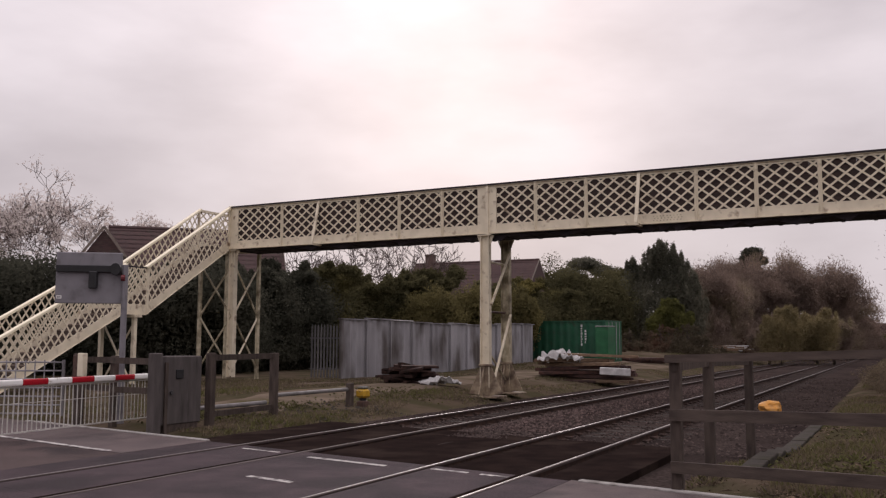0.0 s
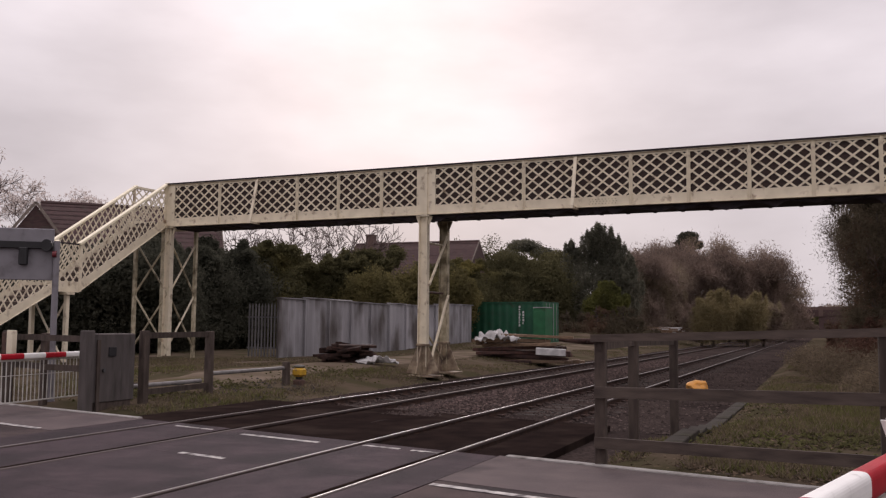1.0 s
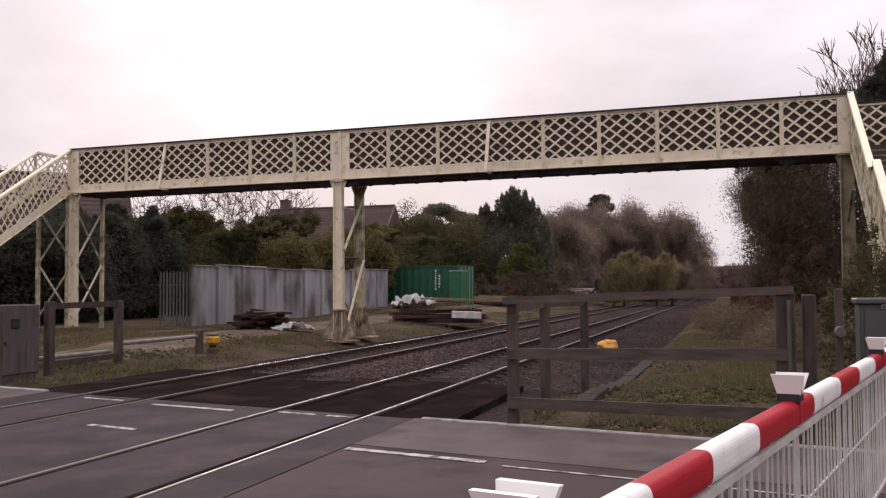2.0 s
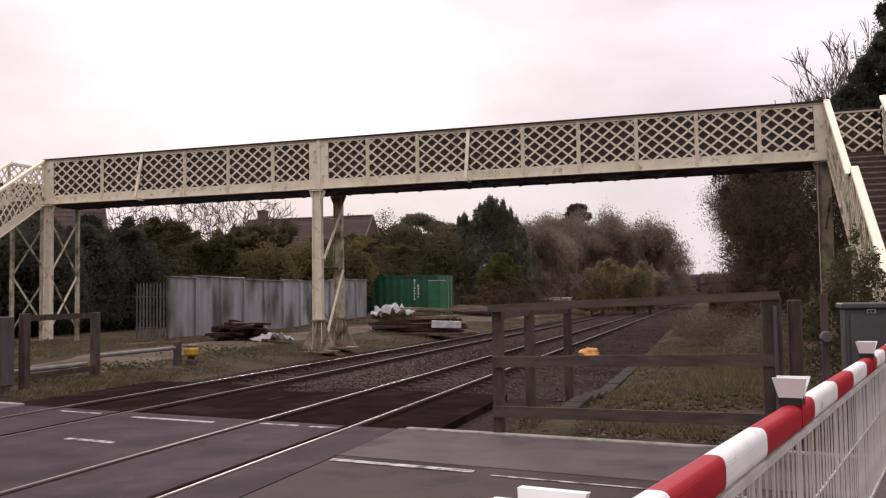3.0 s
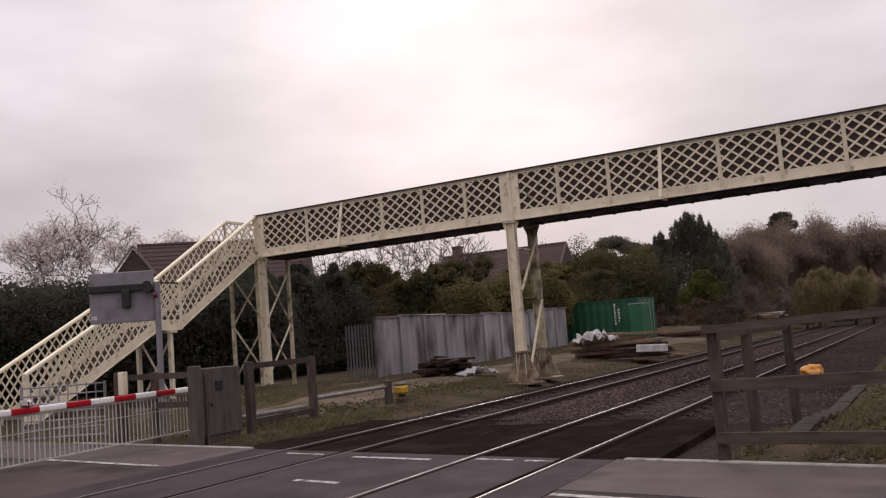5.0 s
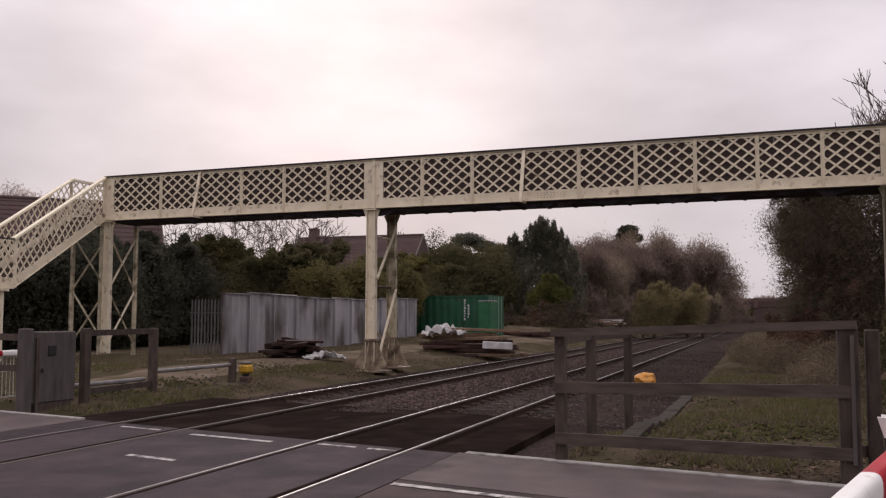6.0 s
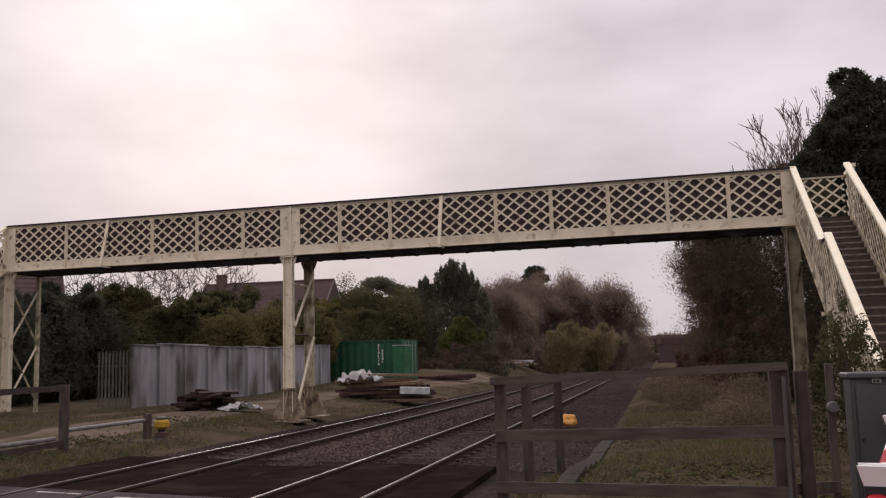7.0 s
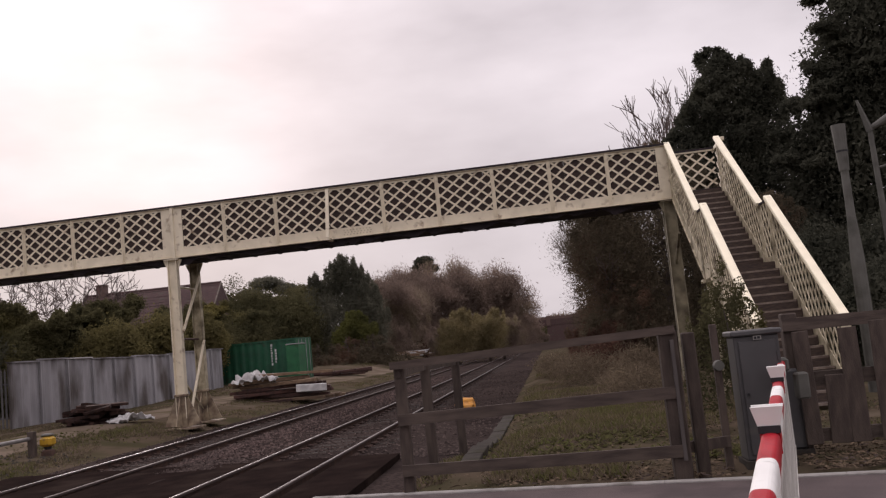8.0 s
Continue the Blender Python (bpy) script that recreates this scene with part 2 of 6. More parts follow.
M["timber"] = material("old_timber", (0.2, 0.132, 0.084), (0.11, 0.0704, 0.0464), 0.85, scale=6, stretch=(0.6, 4, 4), by_object=0.45)
M["dark_timber"] = material("dark_scrap_timber", (0.09375, 0.045, 0.0361), (0.04375, 0.024, 0.0209), 0.85, scale=6, by_object=0.4)
M["sheet"] = material("white_plastic_sheet", (0.62, 0.61, 0.60), (0.42, 0.41, 0.41), 0.5, scale=3, bump=0.2, bump_scale=10)
M["tile"] = material("brown_roof_tiles", (0.080, 0.044, 0.041), (0.055, 0.033, 0.032), 0.85, scale=3, stretch=(1, 1, 4), stain=(0.072, 0.056, 0.046), stain_scale=1.2, stain_amount=(0.58, 0.7), bump=0.4, bump_scale=10)
M["brick"] = material("sooty_red_brick", (0.13, 0.082, 0.070), (0.09, 0.060, 0.053), 0.9, scale=10, bump=0.3)
M["render_wall"] = material("pale_rendered_wall", (0.42, 0.37, 0.31), (0.33, 0.29, 0.25), 0.9, scale=2)
M["barge"] = material("faded_bargeboard", (0.22, 0.18, 0.15), (0.15, 0.12, 0.10), 0.7, scale=4)
M["bark"] = material("bark", (0.085, 0.066, 0.055), (0.05, 0.04, 0.034), 0.95, scale=6, bump=0.3)
M["twig"] = material("grey_brown_twigs", (0.150, 0.110, 0.098), (0.090, 0.068, 0.060), 0.9, scale=3, bump=0)
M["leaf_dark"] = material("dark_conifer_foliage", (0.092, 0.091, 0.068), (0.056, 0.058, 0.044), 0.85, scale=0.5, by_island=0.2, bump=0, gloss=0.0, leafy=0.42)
M["leaf_hedge"] = material("dark_hedge_foliage", (0.122, 0.111, 0.057), (0.068, 0.065, 0.036), 0.85, scale=0.35, by_island=0.2, stain=(0.180, 0.152, 0.055), stain_scale=0.14, stain_amount=(0.56, 0.70), bump=0, gloss=0.0, leafy=0.42)
M["leaf_olive"] = material("olive_shrub_foliage", (0.275, 0.225, 0.120), (0.180, 0.148, 0.082), 0.9, scale=0.5, by_island=0.16, bump=0, gloss=0.0, leafy=0.42)
M["leaf_mustard"] = material("yellow_green_tree_foliage", (0.170, 0.145, 0.062), (0.105, 0.092, 0.044), 0.9, scale=0.5, by_island=0.16, stain=(0.090, 0.082, 0.048), stain_scale=0.3, bump=0, gloss=0.0, leafy=0.42)
M["leaf_green"] = material("green_shrub_foliage", (0.150, 0.150, 0.048), (0.085, 0.086, 0.034), 0.85, scale=0.6, by_island=0.16, bump=0, gloss=0.0, leafy=0.42)
M["leaf_brown"] = material("leafless_brown_twigs", (0.262, 0.196, 0.158), (0.165, 0.125, 0.104), 0.95, scale=0.4, by_island=0.2, stain=(0.262, 0.218, 0.138), stain_scale=0.12, bump=0, gloss=0.0, leafy=0.42)
M["bramble"] = material("dead_bramble", (0.125, 0.070, 0.052), (0.075, 0.045, 0.036), 0.95, scale=0.8, by_island=0.2, bump=0, gloss=0.0, leafy=0.3)
M["scrap"] = material("rotten_scrap_timber", (0.06, 0.034, 0.028), (0.03, 0.02, 0.018), 0.9, scale=6, by_object=0.4, gloss=0.1)
M["ivy"] = material("dark_ivy_and_twigs", (0.118, 0.096, 0.066), (0.072, 0.060, 0.043), 0.9, scale=0.5, by_island=0.2, stain=(0.150, 0.088, 0.062), stain_scale=0.25, stain_amount=(0.55, 0.68), bump=0, gloss=0.0, leafy=0.42)
M["blossom"] = material("white_blossom", (0.72, 0.66, 0.62), (0.55, 0.48, 0.45), 0.8, scale=2, by_island=0.15, bump=0, gloss=0.0, leafy=0.5)
M["mossy"] = material("mossy_weathered_paint", (0.300, 0.262, 0.175), (0.150, 0.128, 0.085), 0.85, scale=3.0, stain=(0.085, 0.066, 0.042), stain_scale=1.6, stain_amount=(0.50, 0.68), bump=0.2)
M["post_grey"] = material("weathered_grey_post", (0.115, 0.112, 0.100), (0.078, 0.075, 0.066), 0.8, scale=3, stain=(0.05, 0.05, 0.04), stain_scale=2.0, bump=0.1)
M["litter"] = material("dead_leaf_litter", (0.155, 0.112, 0.078), (0.088, 0.066, 0.048), 0.95, scale=2.0, by_island=0.35, bump=0, gloss=0.0)
M["weed"] = material("low_green_weeds", (0.105, 0.105, 0.042), (0.085, 0.076, 0.040), 0.9, scale=0.9, by_island=0.3, bump=0, gloss=0.0, leafy=0.4)
M["leaf_ever"] = material("grey_green_evergreen_foliage", (0.165, 0.158, 0.118), (0.100, 0.100, 0.076), 0.85, scale=0.5, by_island=0.2, bump=0, gloss=0.0, leafy=0.42)
M["steel_pipe"] = material("dull_steel_pipe", (0.22, 0.205, 0.20), (0.14, 0.13, 0.125), 0.6, 0.1, scale=5, bump=0.05)
M["lamp_glass"] = material("red_lens", (0.16, 0.014, 0.02), (0.10, 0.010, 0.015), 0.25, scale=3, bump=0)


# ---- mesh helpers ----
class Shape:
    """Collects vertices and faces; becomes one mesh."""

    def __init__(self):
        self.v, self.f, self.s = [], [], []

    def add(self, verts, faces, slot=0):
        k = len(self.v)
        self.v += [tuple(p) for p in verts]
        self.f += [tuple(i + k for i in q) for q in faces]
        self.s += [slot] * len(faces)
        return self

    def box(self, lo, hi, m=None, slot=0, bevel=0.0):
        (a, b, c), (d, e, g) = lo, hi
        if bevel:
            r = bevel
            ring = [(a + r, b), (d - r, b), (d, b + r), (d, e - r), (d - r, e), (a + r, e), (a, e - r), (a, b + r)]
            inn = [(a + 1.7 * r, b + r), (d - 1.7 * r, b + r), (d - r, b + 1.7 * r), (d - r, e - 1.7 * r), (d - 1.7 * r, e - r), (a + 1.7 * r, e - r), (a + r, e - 1.7 * r), (a + r, b + 1.7 * r)]
            vs = [(x, y, c) for x, y in inn] + [(x, y, c + r) for x, y in ring] + [(x, y, g - r) for x, y in ring] + [(x, y, g) for x, y in inn]
            fs = [tuple(range(7, -1, -1)), tuple(range(24, 32))]
            for k in range(3):
                fs += [(8 * k + i, 8 * k + (i + 1) % 8, 8 * k + 8 + (i + 1) % 8, 8 * k + 8 + i) for i in range(8)]
        else:
            vs = [(x, y, z) for z in (c, g) for x, y in ((a, b), (d, b), (d, e), (a, e))]
            fs = [(3, 2, 1, 0), (4, 5, 6, 7), (0, 1, 5, 4), (1, 2, 6, 5), (2, 3, 7, 6), (3, 0, 4, 7)]
        if m is not None:
            vs = [m @ Vector(p) for p in vs]
        return self.add(vs, fs, slot)

    def beam(self, p, q, w, h, up=(0, 0, 1), slot=0):
        """A bar of width w and height h (along up) from p to q."""
        p, q, up = Vector(p), Vector(q), Vector(up)
        d = (q - p).normalized()
        s = d.cross(up)
        s = s.normalized() if s.length > 1e-4 else Vector((1, 0, 0))
        u = s.cross(d).normalized()
        vs = [e + s * a * w / 2 + u * b * h / 2 for e in (p, q) for a, b in ((-1, -1), (1, -1), (1, 1), (-1, 1))]
        return self.add(vs, [(0, 1, 2, 3), (7, 6, 5, 4), (0, 4, 5, 1), (1, 5, 6, 2), (2, 6, 7, 3), (3, 7, 4, 0)], slot)

    def tube(self, p, q, r, r2=None, n=8, slot=0, cap=True):
        p, q = Vector(p), Vector(q)
        r2 = r if r2 is None else r2
        d = (q - p).normalized()
        a = d.orthogonal().normalized()
        b = d.cross(a)
        ring = [(math.cos(2 * math.pi * i / n), math.sin(2 * math.pi * i / n)) for i in range(n)]
        vs = [p + (a * c + b * s) * r for c, s in ring] + [q + (a * c + b * s) * r2 for c, s in ring]
        fs = [(i, (i + 1) % n, n + (i + 1) % n, n + i) for i in range(n)]
        if cap:
            fs += [tuple(range(n - 1, -1, -1)), tuple(range(n, 2 * n))]
        return self.add(vs, fs, slot)

    def sweep(self, profile, p, q, slot=0, side=None):
        """A closed profile of (across, up) pairs swept from p to q."""
        p, q = Vector(p), Vector(q)
        d = (q - p).normalized()
        s = Vector(side) if side else d.cross(Vector((0, 0, 1))).normalized()
        u = s.cross(d)
        n = len(profile)
        vs = [e + s * a + u * b for e in (p, q) for a, b in profile]
        return self.add(vs, [(i, (i + 1) % n, n + (i + 1) % n, n + i) for i in range(n)] + [tuple(range(n - 1, -1, -1)), tuple(range(n, 2 * n))], slot)

    def mesh(self, name, *mats, smooth=False):
        me = bpy.data.meshes.new(name)
        me.from_pydata(self.v, [], self.f)
        for m in mats:
            me.materials.append(m)
        if any(self.s):
            me.polygons.foreach_set("material_index", self.s)
        if smooth:
            me.polygons.foreach_set("use_smooth", [True] * len(me.polygons))
        bm = bmesh.new()
        bm.from_mesh(me)
        bmesh.ops.recalc_face_normals(bm, faces=bm.faces)
        bm.to_mesh(me)
        bm.free()
        return me


def thing(name, label, category, at=None, group="", kind=""):
    ob = new(name)
    ob.matrix_world = at if at is not None else Matrix()
    return tagged(ob, label, category, group, kind)


def solo(name, shape, mats, label, category, at=None, group="", kind="", smooth=False):
    ob = new(name, shape.mesh(name, *(mats if isinstance(mats, (list, tuple)) else [mats]), smooth=smooth))
    if at is not None:
        ob.matrix_world = at
    return tagged(ob, label, category, group, kind)


def part(name, shape, mats, parent, label="", smooth=False):
    data = shape if isinstance(shape, bpy.types.Mesh) else shape.mesh(name, *(mats if isinstance(mats, (list, tuple)) else [mats]), smooth=smooth)
    ob = new(name, data)
    ob.parent = parent
    return tagged(ob, label)


def soup(name, verts, tri_count_verts, mats, slots=None):
    """A mesh of loose triangles (n, 3, 3) made fast."""
    me = bpy.data.meshes.new(name)
    v = np.asarray(verts, dtype=np.float32).reshape(-1, 3)
    n = len(v)
    me.vertices.add(n)
    me.vertices.foreach_set("co", v.ravel())
    me.loops.add(n)
    me.loops.foreach_set("vertex_index", np.arange(n, dtype=np.int32))
    me.polygons.add(n // 3)
    me.polygons.foreach_set("loop_start", np.arange(0, n, 3, dtype=np.int32))
    for m in mats:
        me.materials.append(m)
    if slots is not None:
        me.polygons.foreach_set("material_index", np.asarray(slots, dtype=np.int32))
    me.update(calc_edges=True)
    return me


def height(x, y):
    """The lie of the land: low by the rails, the yard a little higher, rising far off."""
    def ease(a, b, t):
        t = min(1, max(0, (t - a) / (b - a)))
        return t * t * (3 - 2 * t)
    cess = 1.1 * ease(14, 19, y)
    z = -0.26 + 0.26 * ease(1.2 + cess, 2.6 + cess * 0.8, x) + 0.30 * ease(-7.0, -11.0, x) * ease(16, 24, y) + 0.35 * ease(-10.0, -15.0, x) * ease(38, 60, y)
    z += 0.26 * ease(-6.6, -7.6, x)
    z += 0.95 * ease(-7.5, -12.0, x) * ease(62, 88, y)
    z += 0.04 * noise.noise((x * 0.35, y * 0.35, 0)) * ease(1.5, 3, abs(x + 2.75) - 3.5)
    return z


def edge(x):
    """The far edge of the road and footway."""
    return 12.33 - 0.225 * (x - 1)


# ---- ground, road, tracks ----
RAILS = (0.0, -1.505, -4.0, -5.505)


def build_ground():
    xs = [-900, -300, -120, -70, -45] + [-32 + 0.8 * i for i in range(74)] + [32, 50, 90, 300, 900]
    ys = [-400, -80, -20, 0, 6] + [9 + 0.8 * i for i in range(80)] + [76, 84, 95, 110, 130, 160, 220, 320, 600, 1500]
    s = Shape()
    s.v = [(x, y, height(x, y) - (0.12 if y < edge(x) + 0.3 else 0)) for y in ys for x in xs]
    n = len(xs)
    s.f = [(j * n + i, j * n + i + 1, (j + 1) * n + i + 1, (j + 1) * n + i) for j in range(len(ys) - 1) for i in range(n - 1)]
    s.s = [0] * len(s.f)
    solo("ground", s, M["soil"], "bare earth and rough grass beside the railway", "ground", kind="structure", smooth=True)
    # ballast bed, a low shoulder each side
    b = Shape()
    prof = [(-7.4, -0.32), (-6.9, -0.15), (-5.5, -0.15), (-4.0, -0.15), (-3.4, -0.08), (-2.75, -0.05), (-2.1, -0.08), (-1.5, -0.15), (0.0, -0.15), (1.3, -0.15), (2.45, -0.17), (3.1, -0.36)]
    rows = []
    for y in [4 + 1.0 * i for i in range(90)] + [100, 120, 160, 240, 400, 900]:
        rows.append([(x, y, z + 0.02 * noise.noise((x * 2, y * 1.1, 3)) - (0.16 if y < edge(x) - 0.1 else 0)) for x, z in prof])
    b.v = [p for r in rows for p in r]
    k = len(prof)
    b.f = [(j * k + i, j * k + i + 1, (j + 1) * k + i + 1, (j + 1) * k + i) for j in range(len(rows) - 1) for i in range(k - 1)]
    b.s = [0] * len(b.f)
    solo("ballast_bed", b, M["ballast"], "dark brown stained track ballast under the rails", "ballast", kind="structure", smooth=True)


def strip(x0, x1, near, far, z, thick=0.12, steps=1, wave=0.0):
    """A slab between two x, from near to far below the skewed road edge."""
    s = Shape()
    xs = [x0 + (x1 - x0) * i / steps for i in range(steps + 1)]
    top = [(x, edge(x) - near, z) for x in xs] + [(x, edge(x) - far, z) for x in xs]
    n = len(xs)
    vs = top + [(x, y, z - thick) for x, y, _ in top]
    fs = [(i, n + i, n + i + 1, i + 1) for i in range(n - 1)]
    fs += [(2 * n + i, 2 * n + i + 1, 3 * n + i + 1, 3 * n + i) for i in range(n - 1)]
    fs += [(i, i + 1, 2 * n + i + 1, 2 * n + i) for i in range(n - 1)]
    fs += [(n + i, 3 * n + i, 3 * n + i + 1, n + i + 1) for i in range(n - 1)]
    fs += [(0, 2 * n, 3 * n, n), (n - 1, 2 * n - 1, 4 * n - 1, 3 * n - 1)]
    return s.add(vs, fs)


def build_road():
    tagged(solo("road", strip(0.66, 60, 2.05, 16, -0.012, steps=4), M["asphalt"], "", ""), "worn grey asphalt road at a level crossing", "road", kind="structure")
    solo("road_beyond", strip(-60, -6.35, 2.05, 16, -0.012, steps=4), M["asphalt"], "worn grey asphalt road past the railway", "road", kind="structure")
    solo("footway", strip(0.66, 40, 0.0, 2.04, -0.006, steps=3), M["footway"], "pale asphalt footway along the road edge", "pavement", kind="structure")
    solo("footway_beyond", strip(-40, -6.35, 0.0, 2.04, -0.006, steps=3), M["footway"], "pale asphalt footway past the railway", "pavement", kind="structure")
    deck = thing("crossing_deck", "dark crossing panels laid between the rails", "crossing", kind="structure")
    cuts = []
    for lo, hi in ((-6.34, RAILS[3] - 0.04), (RAILS[3] + 0.10, RAILS[2] - 0.10), (RAILS[2] + 0.04, RAILS[1] - 0.04), (RAILS[1] + 0.10, RAILS[0] - 0.10), (RAILS[0] + 0.04, 0.645)):
        cuts.append((lo, hi))
    for lo, hi in cuts:
        for k in range(6):
            part("panel", strip(lo, hi, 0.05 + 2.4 * k, 0.05 + 2.4 * k + 2.397, -0.009), M["crossing"], deck)
    # painted lines: dashes along the footway's edge and the carriageway's edge
    for n, (x0, x1, off, w) in enumerate(((-3.55, -2.05, 0.50, 0.11), (-1.35, -0.75, 0.32, 0.09), (-0.55, -0.12, 0.32, 0.09), (-5.15, -4.3, 0.38, 0.08),
                                          (-3.10, -2.30, 2.40, 0.11), (0.70, 2.30, 2.31, 0.12), (2.5, 5.2, 2.42, 0.04),
                                          (-10.4, -6.75, 2.00, 0.13), (5.6, 7.5, 2.40, 0.10))):
        solo("road_marking", strip(x0, x1, off - w / 2, off + w / 2, -0.003 if n != 7 else -0.001, 0.004), M["line"], "worn white painted line on the asphalt", "marking", kind="structure")
    s = Shape()
    for a, b in ((0.8, 9.0), (-12.5, -6.4)):
        n = 14
        for i in range(n):
            xa, xb = a + (b - a) * i / n, a + (b - a) * (i + 1) / n - 0.004
            s.sweep([(0, -0.15), (0.10, -0.15), (0.10, 0.006), (0.085, 0.016), (0.0, 0.016)], (xa, edge(xa) + 0.02, 0), (xb, edge(xb) + 0.02, 0))
    solo("kerb_edging", s, M["concrete"], "low pale concrete edging along the footway", "kerb", kind="structure")


RAIL_HEAD = [(-0.035, -0.035), (0.035, -0.035), (0.035, -0.008), (0.026, 0.0), (-0.026, 0.0), (-0.035, -0.008)]
RAIL_SHINE = [(-0.0065, -0.004), (0.0065, -0.004), (0.0065, 0.001), (-0.0065, 0.001)]
RAIL_WEB = [(-0.07, -0.158), (0.07, -0.158), (0.07, -0.145), (0.012, -0.128), (0.012, -0.045), (0.032, -0.035), (-0.032, -0.035), (-0.012, -0.045), (-0.012, -0.128), (-0.07, -0.145)]


def build_track(left, right, label):
    t = thing("railway_track", label, "track", group="running lines", kind="structure")
    for x in (left, right):
        r = part("rail", Shape().sweep(RAIL_WEB, (x, -40, 0), (x, 900, 0)), M["rail_side"], t)
        part("rail_head", Shape().sweep(RAIL_HEAD, (x, -40, 0), (x, 900, 0)), M["rail_dull"], r)
        if x != RAILS[2]:
            part("running_band", Shape().sweep(RAIL_SHINE, (x - 0.004, -40, 0), (x - 0.004, 900, 0)), M["rail_head"], r, "polished running band")
    c = (left + right) / 2
    me = Shape().box((-1.3, -0.125, -0.12), (1.3, 0.125, 0.0), bevel=0.015).mesh("sleeper", M["sleeper"])
    chair = Shape().box((-0.11, -0.08, 0.0), (0.11, 0.08, 0.05), bevel=0.012).mesh("rail_chair", M["rail_side"])
    y = 18.6
    k = 0
    while y < 150 and k < 200:
        o = part("sleeper", me, None, t)
        o.location = (c + random.uniform(-0.02, 0.02), y, -0.142 - 0.012 * random.random())
        if y < 60:
            for x in (left, right):
                h = part("rail_chair", chair, None, o)
                h.location = (x - c, 0, -0.004)
        y += 0.66
        k += 1
    return t


def build_guards():
    """Grimy black boards beyond the crossing, that keep feet off the line."""
    g = thing("trespass_guard", "grimy black boarded guard between the rails", "guard", kind="structure")
    for lo, hi in ((-7.0, -5.7), (-5.36, -4.14), (-3.85, -1.66), (-1.36, -0.14), (0.16, 1.10)):
        n = int((hi - lo) / 0.19)
        w = (hi - lo) / n / 2
        prof = [(-w, -0.1), (w, -0.1), (w, 0.019), (w - 0.004, 0.022), (-w + 0.004, 0.022), (-w, 0.019)]
        for i in range(n):
            x = lo + (i + 0.5) * (hi - lo) / n
            part("ridge", Shape().sweep(prof, (x, edge(x) + 0.12, -0.065), (x, edge(x) + 4.6 + random.uniform(-0.05, 0.05), -0.065)), M["pad"], g)


def scatter_stones():
    rng = np.random.default_rng(4)
    base = np.array([(1, 0, 0), (0, 1, 0), (-1, 0, 0), (0, -1, 0), (0, 0, 1), (0, 0, -1)], float)
    tri = [(0, 1, 4), (1, 2, 4), (2, 3, 4), (3, 0, 4), (1, 0, 5), (2, 1, 5), (3, 2, 5), (0, 3, 5)]
    n = 15000
    y = 17 + 40 * rng.random(n) ** 1.6
    x = rng.uniform(-7.3, 2.7, n)
    x = np.where(rng.random(n) < 0.45, rng.uniform(-3.85, -1.65, n), x)
    keep = np.min(np.abs(x[:, None] - np.array(RAILS)[None]), axis=1) > 0.09
    x, y = x[keep], y[keep]
    n = len(x)
    z = np.array([np.interp(a, [-7.4, -6.9, -5.5, -4.0, -3.4, -2.75, -2.1, -1.5, 0, 1.3, 2.45, 2.8], [-0.22, -0.14, -0.14, -0.14, -0.07, -0.04, -0.07, -0.14, -0.14, -0.14, -0.16, -0.22]) for a in x])
    v = base[None] * rng.uniform(0.015, 0.048, (n, 1, 1)) * rng.uniform(0.6, 1.3, (n, 6, 1))
    a = rng.uniform(0, 6.28, n)
    c, s = np.cos(a)[:, None], np.sin(a)[:, None]
    v = np.stack([v[..., 0] * c - v[..., 1] * s, v[..., 0] * s + v[..., 1] * c, v[..., 2] * 0.8], -1) + np.stack([x, y, z], -1)[:, None]
    me = bpy.data.meshes.new("loose_stones")
    f = (np.array(tri)[None] + 6 * np.arange(n)[:, None, None]).reshape(-1, 3)
    me.from_pydata(v.reshape(-1, 3).tolist(), [], f.tolist())
    me.materials.append(M["stone"])
    me.materials.append(M["stone_pale"])
    pale = (rng.random(n) < np.clip(1.1 - np.abs(x + 2.75) * 0.75, 0.06, 0.85)) & (y > 18.5)
    me.polygons.foreach_set("material_index", np.repeat(pale.astype(np.int32), 8))
    tagged(new("loose_stones", me), "loose grey-brown ballast stones between the rails", "ballast", kind="stuff")


def scatter_rubble():
    rng = random.Random(5)
    s = Shape()
    for _ in range(260):
        x, y = rng.uniform(-9.6, -6.7), rng.uniform(17.6, 22.5)
        r = rng.uniform(0.02, 0.06)
        z = height(x, y)
        s.add([(x + r * math.cos(a) * rng.uniform(0.7, 1.2), y + r * math.sin(a) * rng.uniform(0.7, 1.2), z) for a in (0, 1.3, 2.5, 3.8, 5.1)] + [(x, y, z + r * 0.8)], [(0, 1, 5), (1, 2, 5), (2, 3, 5), (3, 4, 5), (4, 0, 5)])
    solo("rubble", s, M["trough"], "pale broken stones beside the crossing", "rubble", kind="stuff")


